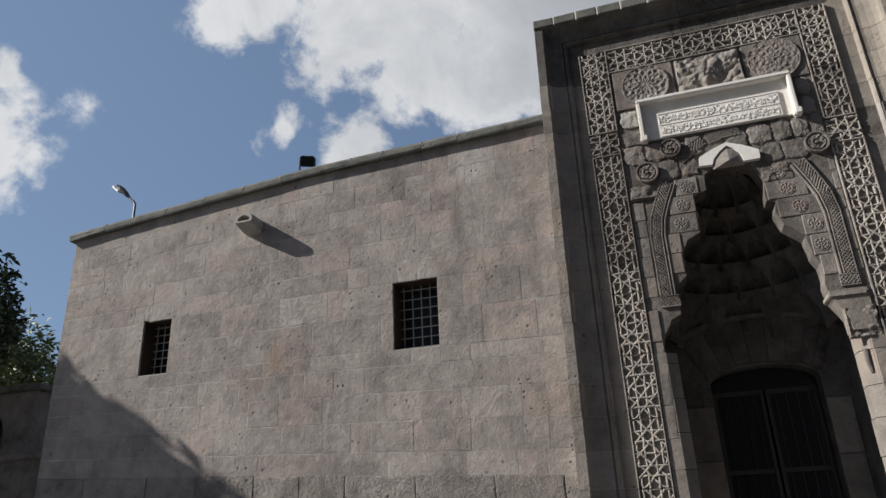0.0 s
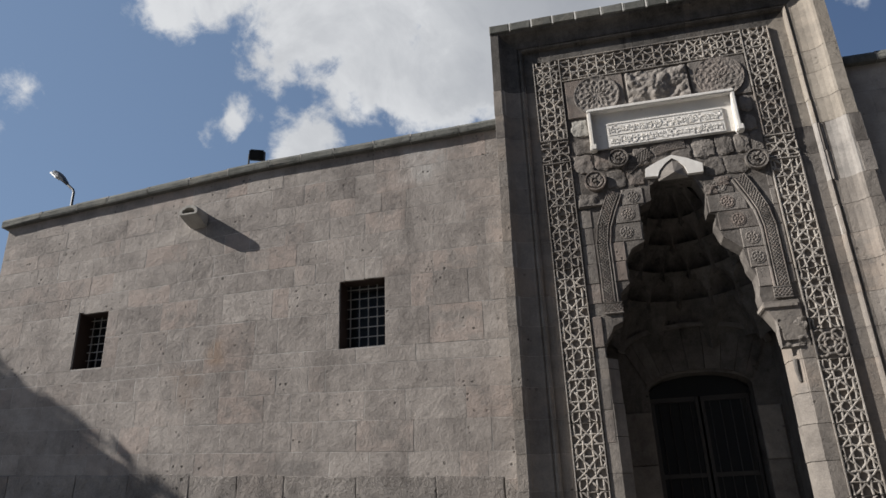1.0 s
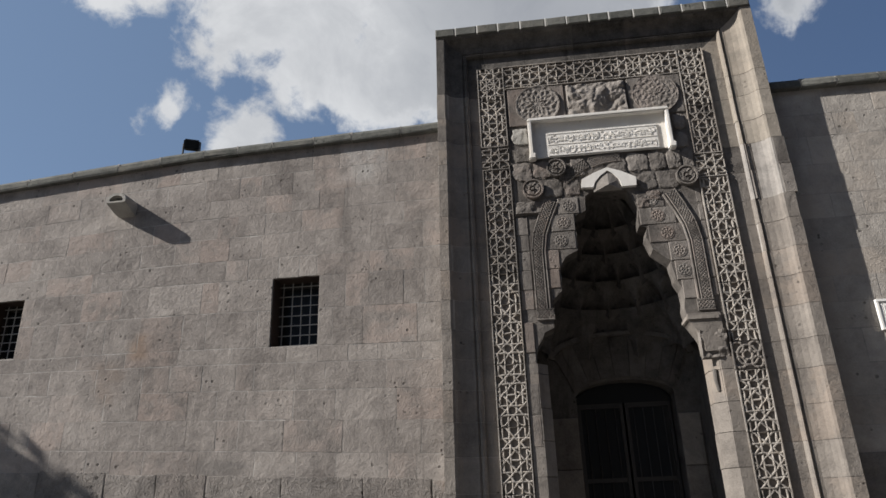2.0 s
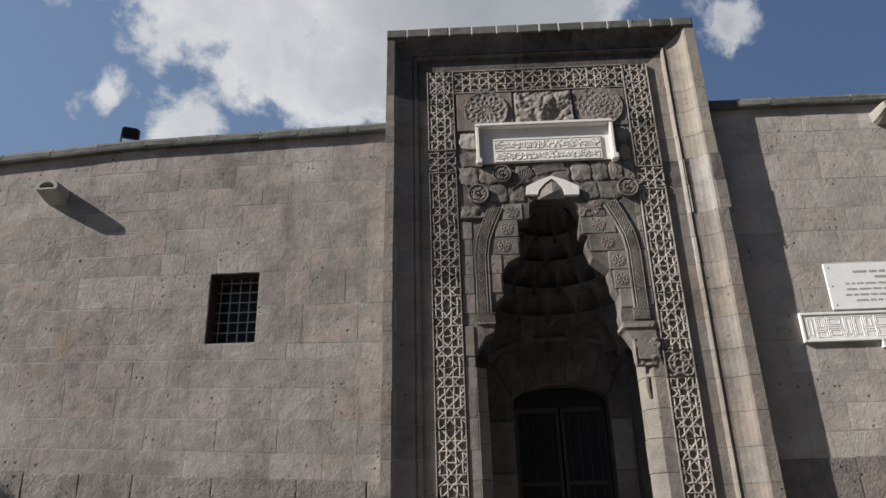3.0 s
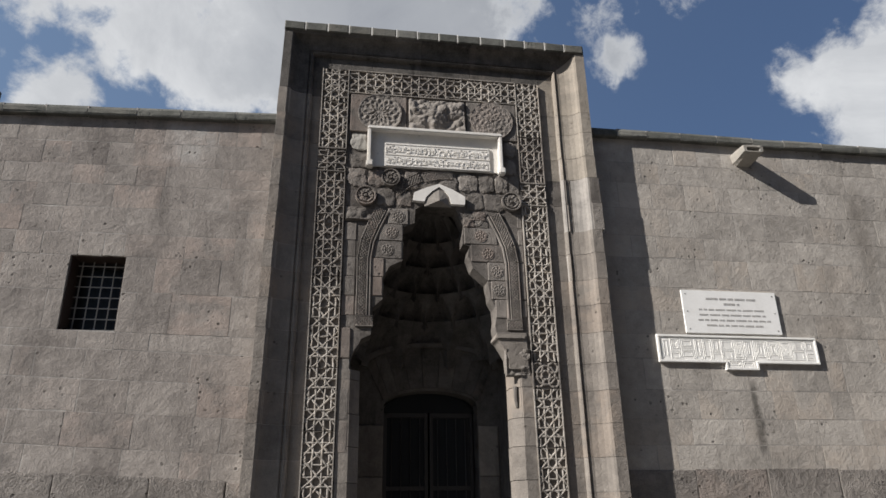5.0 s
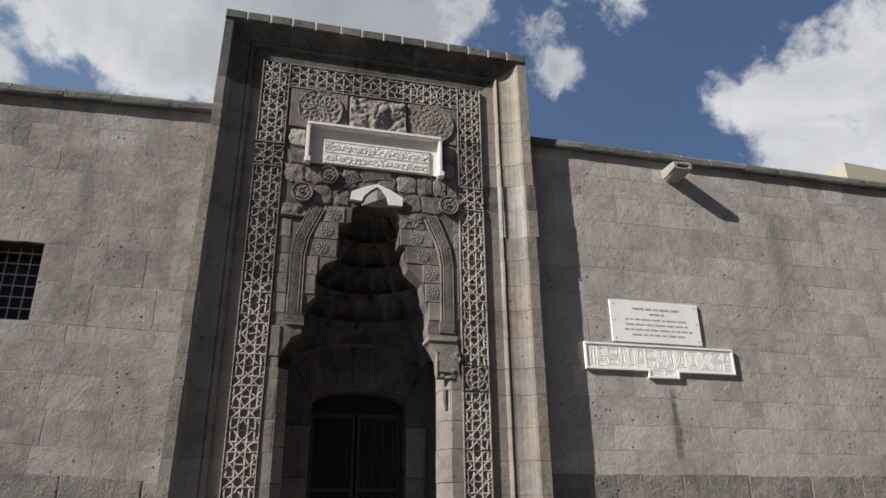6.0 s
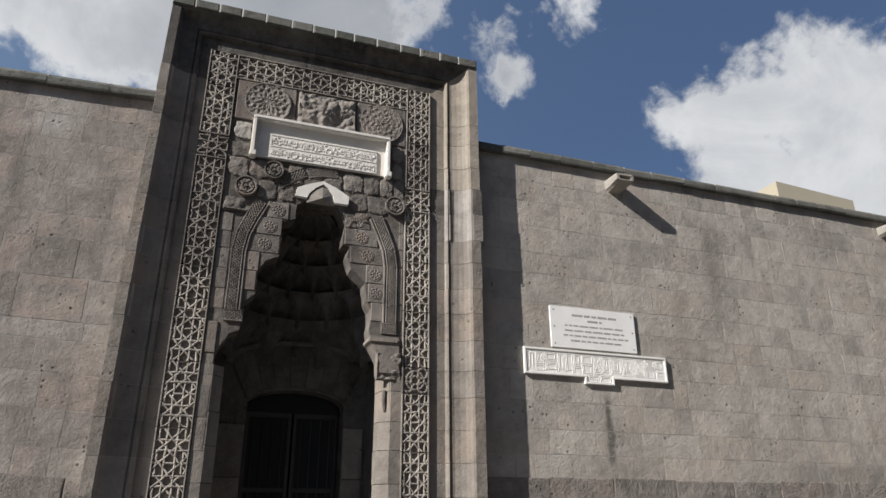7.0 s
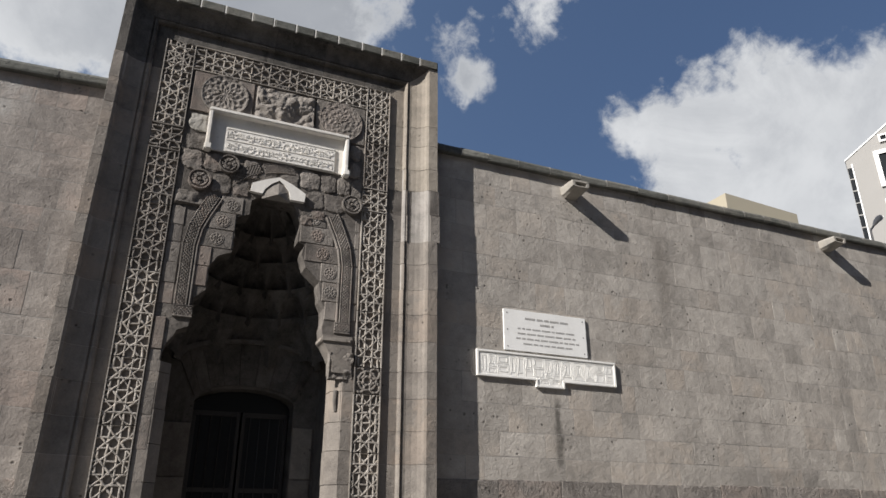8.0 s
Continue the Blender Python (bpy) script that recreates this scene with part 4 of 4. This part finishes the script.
def inscription():
    """A white marble trough-shaped slab with two lines of raised script that cannot be made out."""
    s = thing("inscription_slab", "white marble slab with two lines of raised script", "inscription")
    x0, x1, z0, z1 = 0.34, 2.40, 6.55, 7.19
    yb, yf = PANEL - 0.01, PANEL - 0.13
    bm = bmesh.new()
    t = 0.06
    soft_box(bm, x0, x1, yf, yb, z1 - t, z1, 0.014)
    for a in (x0, x1 - t):
        soft_box(bm, a, a + t, yf, yb, z0 - 0.04, z1 - t + 0.004, 0.014)
        soft_box(bm, a - 0.012, a + t + 0.03, yf - 0.012, yb, z0 - 0.05, z0 + 0.05, 0.016)
    part("slab_frame", bm, M_MARBLE, s, "projecting marble frame with small feet")
    bm = bmesh.new()
    box(bm, x0 + t, x1 - t, yb - 0.02, yb + 0.03, z0, z1 - t)
    soft_box(bm, x0 + 0.25, x1 - 0.19, yb - 0.045, yb, z0 - 0.01, z0 + 0.40, 0.008)
    part("slab_field", bm, M_MARBLE, s)
    yf = yb - 0.054
    r = random.Random(5)
    bm = bmesh.new()
    xa, xb = x0 + 0.275, x1 - 0.215

    def bar(x, z, dx, dz, wide):
        ln = math.hypot(dx, dz)
        nx, nz = -dz / ln * wide / 2, dx / ln * wide / 2
        prism(bm, [(x - nx, z - nz), (x + dx - nx, z + dz - nz), (x + dx + nx, z + dz + nz), (x + nx, z + nz)], yf + r.uniform(0, 0.003), yf + 0.015)

    for zz in (0.012, 0.192, 0.372):
        bar(xa, z0 + zz, xb - xa, 0.0, 0.012)
    for row, lift in ((0, 0.0), (1, 0.0), (0, 0.045), (1, 0.045)):
        base = z0 + 0.032 + 0.18 * row + lift
        x = xa + 0.01
        while x < xb - 0.05:
            kind = r.random()
            if kind < 0.45:
                bar(x, base + r.uniform(0, 0.03), r.uniform(-0.012, 0.012), r.uniform(0.05, 0.1 - lift), 0.010)
                x += r.uniform(0.018, 0.03)
            elif kind < 0.8:
                w = r.uniform(0.03, 0.06)
                bar(x, base + r.uniform(0, 0.05), w, r.uniform(-0.025, 0.025), 0.012)
                bar(x + w, base + r.uniform(0.0, 0.02), r.uniform(-0.01, 0.01), r.uniform(0.03, 0.06), 0.011)
                if r.random() < 0.6:
                    bar(x + 0.01, base + r.uniform(0.07, 0.085), r.uniform(0.02, 0.035), r.uniform(-0.012, 0.012), 0.011)
                x += w + 0.018
            else:
                bar(x, base + 0.03, 0.02, 0.03, 0.012)
                bar(x + 0.02, base + 0.06, 0.02, -0.03, 0.012)
                x += 0.052
    tagged(part("script", bm, M_MARBLE, s), kind="stuff")


inscription()


def band_run(pts, sgn, bead=True):
    """Stones of the interlace band along points (offset from the axis, height)."""
    wide = 0.078
    for (h0, z0), (h1, z1) in zip(pts, pts[1:]):
        bm, cord = bmesh.new(), bmesh.new()
        d = Vector((h1 - h0, z1 - z0))
        u = d.normalized()
        n = Vector((u.y, -u.x))

        def at(along, across):
            q = Vector((h0, z0)) + u * along + n * across
            return BAND_MID + sgn * q.x, q.y

        q = [at(0.003, -wide), at(0.003, wide), at(d.length - 0.003, wide), at(d.length - 0.003, -wide)]
        prism(bm, q, PANEL - 0.026, PANEL + 0.02)
        band = ppart("band_stone", bm, M_PANEL, "stone of the interlace band beside the niche")
        inner, pitch = 0.056, 0.046
        m = int((d.length + 2 * inner) / pitch)
        for i in range(m):
            for e in (-1, 1):
                s0, s1 = -2 * inner + i * pitch, i * pitch
                t0, t1 = max(0.0, s0), min(d.length, s1)
                if t1 - t0 < 0.015:
                    continue
                c0, c1 = -inner + (t0 - s0), -inner + (t1 - s0)
                (xa, za), (xb, zb) = at(t0, e * c0), at(t1, e * c1)
                tube(cord, [(xa, PANEL - 0.026, za), (xb, PANEL - 0.028, zb)], 0.0075, 4)
        for e in (-1, 1):
            (xa, za), (xb, zb) = at(0, e * 0.07), at(d.length, e * 0.07)
            tube(cord, [(xa, PANEL - 0.026, za), (xb, PANEL - 0.026, zb)], 0.009, 5)
        tagged(part("interlace", cord, M_PANEL, band), kind="stuff")
        if bead:
            b = bmesh.new()
            (xa, za), (xb, zb) = at(-0.01, -0.108), at(d.length + 0.004, -0.108)
            tube(b, [(xa, PANEL - 0.006, za), (xb, PANEL - 0.006, zb)], 0.021, 8)
            ppart("bead", b, M_PANEL)


def arch_bands():
    """The interlace band that climbs beside the niche, turns in at its foot and is broken over the hood."""
    for sgn in (-1, 1):
        band_run([(BAND_HALF, 4.26), (BAND_HALF, 4.54), (BAND_HALF, 4.82), (BAND_HALF, 5.10), (1.045, 5.36), (0.955, 5.60), (0.84, 5.86)], sgn)
        band_run([(BAND_HALF + 0.08, 4.175), (BAND_HALF - (0.16 if sgn < 0 else 0.14), 4.175)], sgn, False)
    band_run([(0.63, 6.15), (0.46, 6.30), (0.27, 6.41)], -1, False)
    band_run([(0.22, 6.40), (0.02, 6.46), (-0.22, 6.47)], -1, False)


arch_bands()


def hood():
    """The white hood stone over the top of the niche."""
    bm = bmesh.new()
    outer = [(-0.37, 0.03), (-0.35, 0.16), (-0.17, 0.25), (0.02, 0.32), (0.22, 0.24), (0.41, 0.13), (0.40, 0.0), (0.2, 0.0)]
    inner = [(0.19, 0.03), (0.17, 0.12), (0.10, 0.21), (0.02, 0.27), (-0.08, 0.20), (-0.17, 0.10), (-0.2, 0.02)]
    prism(bm, [(MID + 0.035 + x, 5.97 + z) for x, z in outer + inner], PANEL - 0.07, PANEL + 0.05)
    ppart("hood_stone", bm, M_MARBLE, "white hood stone over the niche")
    bm = bmesh.new()
    ring = [(MID + 0.035 + x, 5.97 + z) for x, z in [(-0.2, -0.05), (0.2, -0.05)] + inner]
    tip = bm.verts.new((MID + 0.045, PANEL - 0.13, 5.99))
    vs = [bm.verts.new((x, PANEL - 0.045, z)) for x, z in ring]
    for a, b in zip(vs, vs[1:] + vs[:1]):
        bm.faces.new((a, b, tip))
    ppart("hood_keel", bm, M_CARVED_DARK, "grey pointed keel under the hood stone")


hood()


def niche_jambs():
    """Splayed jamb stones of the niche below the capitals."""
    r = random.Random(17)
    for sgn in (-1, 1):
        z = 0.0
        while z < 3.5:
            ze = min(3.52, z + r.uniform(0.36, 0.46))
            o = r.uniform(-0.006, 0.006)
            bm = bmesh.new()
            plan = [(1.31, PANEL - 0.012), (1.155 + o, PANEL - 0.012), (1.02 + o, PANEL + 0.12), (1.02 + o, PANEL + 0.33), (1.31, PANEL + 0.33)]
            lo = [bm.verts.new((MID + sgn * px, py, z + 0.004)) for px, py in plan]
            hi = [bm.verts.new((MID + sgn * px, py, ze - 0.004)) for px, py in plan]
            n = len(plan)
            for i in range(n):
                bm.faces.new((lo[i], lo[(i + 1) % n], hi[(i + 1) % n], hi[i]))
            bm.faces.new(lo)
            bm.faces.new(hi)
            ppart("jamb_stone", bm, M_PORTAL)
            z = ze


niche_jambs()


def column_stub():
    """What is left of the small corner column on the east jamb: a broken shaft."""
    x, y = MID + 1.075, PANEL + 0.045
    bm = bmesh.new()
    tube(bm, [(x + 0.01, y, 3.32), (x, y - 0.01, 3.18), (x + 0.02, y, 3.05)], 0.032, 8, 0.022)
    ppart("column_stub", bm, M_SOOT_SHADE, "broken shaft of a small corner column")


column_stub()


def capital():
    """The broken bracket stone over the east jamb: an abacus, a hollow under it and a worn block."""
    bm = bmesh.new()
    prof = [(2.205, 4.06), (2.195, 3.97), (2.235, 3.93), (2.27, 3.87), (2.31, 3.80), (2.35, 3.72), (2.36, 3.55), (2.62, 3.55), (2.62, 4.06)]
    prism(bm, prof, PANEL - 0.035, PANEL + 0.29)
    ppart("capital", bm, M_PORTAL, "broken bracket stone over the jamb")
    bm = bmesh.new()
    soft_box(bm, 2.18, 2.60, PANEL - 0.06, PANEL + 0.29, 3.965, 4.03, 0.012)
    ppart("abacus", bm, M_PORTAL)


capital()


# ------------------------------------------------------------------ marble plaques on the east wall
def plaques():
    p = thing("plaque", "white marble plaque with six lines of small lettering", "plaque", at=(5.84, WALL, 4.47))
    inv = Matrix.Translation((-5.84, -WALL, -4.47))
    x0, x1, z0, z1 = 5.07, 6.60, 4.15, 4.81
    bm = bmesh.new()
    soft_box(bm, x0, x1, WALL - 0.036, WALL - 0.006, z0, z1, 0.004)
    part("slab", bm, M_PLAQUE, p).matrix_parent_inverse = inv
    r = random.Random(2)
    bm = bmesh.new()
    for z, a, b, h in ((4.68, 0.25, 0.78, 0.035), (4.60, 0.43, 0.6, 0.035), (4.51, 0.16, 0.86, 0.028), (4.43, 0.16, 0.87, 0.028), (4.35, 0.14, 0.9, 0.028), (4.27, 0.22, 0.82, 0.028)):
        x, end = x0 + a * (x1 - x0), x0 + b * (x1 - x0)
        while x < end:
            for _ in range(r.randint(3, 9)):
                w = r.uniform(0.010, 0.019)
                if x + w < end:
                    box(bm, x, x + w, WALL - 0.0385, WALL - 0.035, z - h / 2 * r.uniform(0.7, 1), z + h / 2)
                x += w + 0.007
            x += 0.022
    ink = part("lettering", bm, M_INK, p)
    ink.matrix_parent_inverse = inv
    tagged(ink, "faded dark lettering", kind="stuff")
    for x in (x0 + 0.06, x1 - 0.06):
        for z in (z0 + 0.06, (z0 + z1) / 2, z1 - 0.06):
            bm = bmesh.new()
            lump(bm, x, WALL - 0.038, z, 0.012, 0.006, 0.012, 1, 1)
            part("screw", bm, M_IRON, p).matrix_parent_inverse = inv
    q = thing("carved_plaque", "white marble plaque carved with square script, with a tab below", "plaque", at=(5.85, WALL, 3.9))
    inv = Matrix.Translation((-5.85, -WALL, -3.9))
    x0, x1, z0, z1 = 4.585, 7.115, 3.71, 4.115
    bm = bmesh.new()
    prism(bm, [(x0, z0), (5.6, z0), (5.6, 3.61), (6.12, 3.61), (6.12, z0), (x1, z0), (x1, z1), (x0, z1)], WALL - 0.036, WALL - 0.005)
    part("slab", bm, M_KUFIC, q).matrix_parent_inverse = inv
    bm = bmesh.new()
    e = 0.035
    for a, b, c, d in ((x0, x1, z1 - e, z1), (x0, x0 + e, z0, z1 - e), (x1 - e, x1, z0, z1 - e), (x0 + e, 5.6, z0, z0 + e), (6.12, x1 - e, z0, z0 + e), (5.6, 5.6 + e, 3.61, z0 + e), (6.12 - e, 6.12, 3.61, z0 + e), (5.6 + e, 6.12 - e, 3.61, 3.61 + e)):
        soft_box(bm, a, b, WALL - 0.052, WALL - 0.034, c, d, 0.005)
    part("slab_frame", bm, M_KUFIC, q, "raised border").matrix_parent_inverse = inv
    bm = bmesh.new()

    def low_bar(a, b, c, d):
        box(bm, a, b, WALL - 0.0398 - r.uniform(0, 0.0008), WALL - 0.034, c, d)

    def maze(a, b, c, d):
        """Nested square bars, open at one side, as in square script."""
        t = 0.010
        while b - a > 0.03 and d - c > 0.03:
            low_bar(a, a + t, c, d)
            if r.random() < 0.8:
                low_bar(a + t, b, d - t, d)
            if r.random() < 0.7:
                low_bar(b - t, b, c, d - t * 1.5)
            if r.random() < 0.6:
                low_bar(a + t, b - t * 1.5, c, c + t)
            a, b, c, d = a + 0.024, b - 0.024, c + 0.024 + 0.015 * r.random(), d - 0.024
    x = x0 + 0.065
    while x < x1 - 0.12:
        w = min(r.uniform(0.10, 0.22), x1 - 0.06 - x)
        cutz = r.choice((0.0, 0.10, 0.15))
        if cutz:
            maze(x, x + w, z0 + 0.06, z0 + 0.06 + cutz - 0.02)
        maze(x, x + w, z0 + 0.06 + cutz, z1 - 0.06)
        x += w + 0.018
    maze(5.66, 5.85, 3.65, z0 + 0.04)
    maze(5.87, 6.06, 3.65, z0 + 0.04)
    part("script", bm, M_KUFIC, q).matrix_parent_inverse = inv


plaques()


# ------------------------------------------------------------------ lamps on the parapet
def flood_light():
    f = thing("flood_light", "black flood light standing on the coping", "lamp", at=(-5.02, WALL - 0.02, 7.225))
    m = Matrix.Translation((0, 0, 0.16)) @ pose(0, 0, 0, 20, 0, 25)
    bm = bmesh.new()
    soft_box(bm, -0.125, 0.125, -0.05, 0.05, -0.09, 0.09, 0.02, m)
    soft_box(bm, -0.09, 0.09, 0.06, 0.11, -0.07, 0.07, 0.02, m)
    part("housing", bm, M_BLACK, f)
    bm = bmesh.new()
    box(bm, -0.10, 0.10, -0.056, -0.05, -0.07, 0.07, m)
    part("glass", bm, M_GLASS, f, "dark front glass")
    bm = bmesh.new()
    for s in (-1, 1):
        soft_box(bm, s * 0.14 - 0.008, s * 0.14 + 0.008, -0.02, 0.02, -0.0, 0.2, 0.003)
    soft_box(bm, -0.148, 0.148, -0.02, 0.02, 0.0, 0.014, 0.003)
    part("bracket", bm, M_BLACK, f)


flood_light()


def arm_lamp(x, z, turn, label):
    f = thing("arm_lamp", label, "lamp", group="arm lamps on the parapet", at=(x, WALL + 0.15, z))
    f.rotation_euler = (0, 0, radians(turn))
    bm = bmesh.new()
    tube(bm, [(0, 0, -0.03), (0, 0, 0.2), (0, 0, 0.36), (-0.03, 0, 0.42), (-0.1, 0, 0.48), (-0.14, 0, 0.52)], 0.023, 8)
    part("arm", bm, M_BLACK, f, "bent steel arm")
    m = Matrix.Translation((-0.32, 0, 0.68)) @ pose(0, 0, 0, 0, 42, 0)
    bm = bmesh.new()
    b = bmesh.new()
    bmesh.ops.create_icosphere(b, subdivisions=2, radius=1.0)
    for v in b.verts:
        v.co = Vector((v.co.x * 0.26, v.co.y * (0.075 - 0.025 * v.co.x), max(-0.35, v.co.z) * (0.075 - 0.02 * v.co.x)))
    add(bm, b, m)
    part("housing", bm, M_LAMPDARK, f, "dark grey lamp housing")
    bm = bmesh.new()
    soft_box(bm, -0.25, -0.05, -0.06, 0.06, -0.055, -0.02, 0.01, m)
    part("lens", bm, M_WHITE, f, "white plastic lens")
    return f


arm_lamp(-8.62, 6.95, 0, "pale street lamp head on a bent arm above the coping")
arm_lamp(14.8, 7.52, 180, "pale street lamp head on a bent arm above the coping")


# ------------------------------------------------------------------ beyond the wall
def far_buildings():
    b = thing("cream_building", "cream rendered rooftop block behind the wall", "building", at=(47, 45, 0))
    inv = Matrix.Translation((-47, -45, 0))
    bm = bmesh.new()
    prism(bm, [(44.55, 0), (53.1, 0), (53.1, 28.35), (44.55, 28.82)], 40.0, 52.0)
    part("wall", bm, M_CREAM, b).matrix_parent_inverse = inv
    t = thing("office_tower", "tall grey clad building with white framed windows", "building", at=(68, 40, 0))
    inv = Matrix.Translation((-68, -40, 0))
    m = Matrix.Translation((61.8, 40, 0)) @ pose(0, 0, 0, 0, 0, -58)

    def tpart(name, build, mat, label="", parent=None):
        bm = bmesh.new()
        build(bm)
        for v in bm.verts:
            v.co = m @ v.co
        ob = part(name, bm, mat, parent or t, label)
        if parent is None:
            ob.matrix_parent_inverse = inv
        return ob

    gable = [(0, 0), (14, 0), (14, 35.8), (7, 40.6), (0, 35.8)]
    tpart("wall", lambda bm: prism(bm, gable, 0.0, 14.0), M_GREYWALL)
    tpart("roof", lambda bm: prism(bm, [(-0.05, 35.78), (7, 40.62), (14.05, 35.78), (14.05, 35.92), (7, 40.78), (-0.05, 35.92)], -0.08, 14.1), M_WHITE, "white roof edge")
    tpart("window_strip", lambda bm: box(bm, 0.03, 0.42, -0.12, 0.02, 0, 34.9), M_GLASS, "dark vertical strip of glass")
    tpart("pilaster", lambda bm: box(bm, 0.42, 0.54, -0.1, 0.02, 0, 35.3), M_WHITE, "white corner strip")
    for k in range(8):
        tpart("transom", lambda bm: box(bm, 0.03, 0.42, -0.16, -0.115, 33.6 - 1.3 * k, 33.72 - 1.3 * k), M_GREYWALL)
    for x, z, w, h in ((2.45, 32.2, 2.4, 3.85), (2.45, 27.0, 2.4, 3.85), (6.2, 32.2, 2.4, 3.85), (6.2, 27.0, 2.4, 3.85), (3.2, 36.9, 0.8, 0.8), (6.6, 37.6, 0.8, 0.8)):
        e = min(0.4, w * 0.2)

        def ring(bm):
            for q in ((x, x + w, z + h - e, z + h), (x, x + w, z, z + e), (x, x + e, z + e, z + h - e), (x + w - e, x + w, z + e, z + h - e)):
                box(bm, q[0], q[1], -0.25, 0.02, q[2], q[3])

        fr = tpart("window", ring, M_WHITE, "white framed window")
        pane = bmesh.new()
        box(pane, x + e, x + w - e, -0.06, 0.01, z + e, z + h - e, m)
        part("pane", pane, M_GLASS, fr)


far_buildings()


def leaves(bm, centre, radius, count, size, r, squash=0.8, lobes=7):
    """Clumps of small folded leaves, thick at the rim and uneven."""
    cs = []
    for _ in range(lobes):
        d = Vector((r.gauss(0, 1), r.gauss(0, 1), r.gauss(0, 0.8))).normalized()
        cs.append((Vector(centre) + Vector((d.x, d.y, d.z * squash)) * radius * r.uniform(0.35, 0.75), radius * r.uniform(0.3, 0.55)))
    for _ in range(count):
        c, rad = r.choice(cs)
        d = Vector((r.gauss(0, 1), r.gauss(0, 1), r.gauss(0, 1))).normalized()
        p = c + d * rad * r.uniform(0.5, 1.05) ** 0.7
        s = size * r.uniform(0.6, 1.3)
        u = Vector((r.gauss(0, 1), r.gauss(0, 1), r.gauss(0, 0.5))).normalized()
        v = u.cross(Vector((r.gauss(0, 1), r.gauss(0, 1), r.gauss(0, 1)))).normalized()
        w = u.cross(v)
        q = [p - u * s, p + v * s * 0.45 + w * s * 0.12, p + u * s * 1.1, p - v * s * 0.45 + w * s * 0.12]
        vs = [bm.verts.new(x) for x in q]
        bm.faces.new((vs[0], vs[1], vs[2]))
        bm.faces.new((vs[0], vs[2], vs[3]))


def tree(x, y, trunk, crown_z, radius, count, size, mat, label, seed):
    r = random.Random(seed)
    t = thing("tree", label, "tree", at=(x, y, 0))
    bm = bmesh.new()
    tube(bm, [(0, 0, -0.1), (0.05, 0.03, trunk * 0.5), (0, 0.1, trunk), (0.1, 0.1, crown_z)], 0.22, 10, 0.07)
    for k in range(7):
        a = math.tau * k / 7 + r.uniform(-0.3, 0.3)
        z = trunk + (crown_z - trunk) * k / 9
        e = radius * 0.75
        tube(bm, [(0, 0.08, z), (math.cos(a) * e * 0.5, math.sin(a) * e * 0.5, z + radius * 0.3), (math.cos(a) * e, math.sin(a) * e, z + radius * 0.55)], 0.08, 6, 0.02)
    part("trunk", bm, M_BARK, t)
    bm = bmesh.new()
    leaves(bm, (0, 0, crown_z), radius, count, size, r, lobes=16)
    part("crown", bm, mat, t, "crown of many small leaves")
    return t


tree(-16.9, 12.0, 3.0, 7.0, 2.3, 9000, 0.12, M_LEAF_SHADE, "chestnut tree beside the wall, its leaves coloured as shaded", 1)
tree(-22.6, 20.0, 3.0, 7.2, 2.8, 8000, 0.13, M_LEAF_LIGHT, "pale green tree behind the corner of the wall", 2)
tree(-20.1, 6.2, 3.5, 9.1, 2.6, 20000, 0.14, M_LEAF, "broad chestnut tree that shades the foot of the wall", 3)
tree(-16.1, 6.0, 2.5, 6.3, 2.2, 4200, 0.14, M_LEAF, "smaller chestnut tree that shades the foot of the wall", 4)
# Unseen tree added to keep the sun off the chestnut beside the wall.
tree(-24.5, 9.6, 4.5, 11.5, 4.2, 26000, 0.16, M_LEAF, "unseen tall tree added to shade the chestnut beside the wall", 5)


def gate_building():
    """The low stone building with an arch beyond the corner."""
    g = thing("stone_gatehouse", "low shaded stone building with an arched recess", "building", at=(-20, 15, 0))
    inv = Matrix.Translation((20, -15, 0))
    bm = bmesh.new()
    arc = [(-16.55 + 0.55 * math.cos(a), 4.1 + 0.7 * math.sin(a)) for a in (math.pi * k / 12 for k in range(13))]
    prism(bm, [(-24, 0), (-17.1, 0), *arc[::-1], (-16.0, 0), (-15.1, 0), (-15.1, 5.25), (-24, 5.25)], 14.0, 14.6)
    box(bm, -24, -15.1, 14.8, 18.0, 0, 5.2)
    # Dark panel stone here puts part of the gatehouse's shade into its colour.
    part("wall", bm, M_PANEL, g).matrix_parent_inverse = inv
    bm = bmesh.new()
    soft_box(bm, -24.2, -14.95, 13.85, 18.0, 5.25, 5.42, 0.03)
    part("cornice", bm, M_COPING, g).matrix_parent_inverse = inv
    bm = bmesh.new()
    box(bm, -24, -10.4, 11.6, 12.0, 0, 3.2)
    soft_box(bm, -24, -10.3, 11.5, 12.1, 3.2, 3.34, 0.03)
    # Near-black stone stands in for the shade on this wall.
    solid("garden_wall", bm, M_SOOT_SHADE, "low stone garden wall beyond the corner", "wall", "structure")


gate_building()


def opposite_blocker():
    """A plain unseen block behind the camera, added to cut sky light and shade the ground."""
    bm = bmesh.new()
    box(bm, -7, 60, -26, -5, 0, 17)
    solid("houses_opposite", bm, M_WALL, "unseen block added behind the camera to cut sky light", "building", "structure")


opposite_blocker()


# ------------------------------------------------------------------ the stones of the long walls
stone_courses(wall_west, -9.67, XL + 0.02, plinth_west, lambda x: coping_top(x) - 0.15, 13, WINDOWS, 21, M_WALL)
copings(wall_west, -9.76, XL, coping_top, 22)
stone_courses(wall_east, XR - 0.02, 19.0, lambda x: 2.22, lambda x: 7.37, 13, [], 31, M_WALL_EAST)
copings(wall_east, XR, 19.0, lambda x: 7.52, 32)
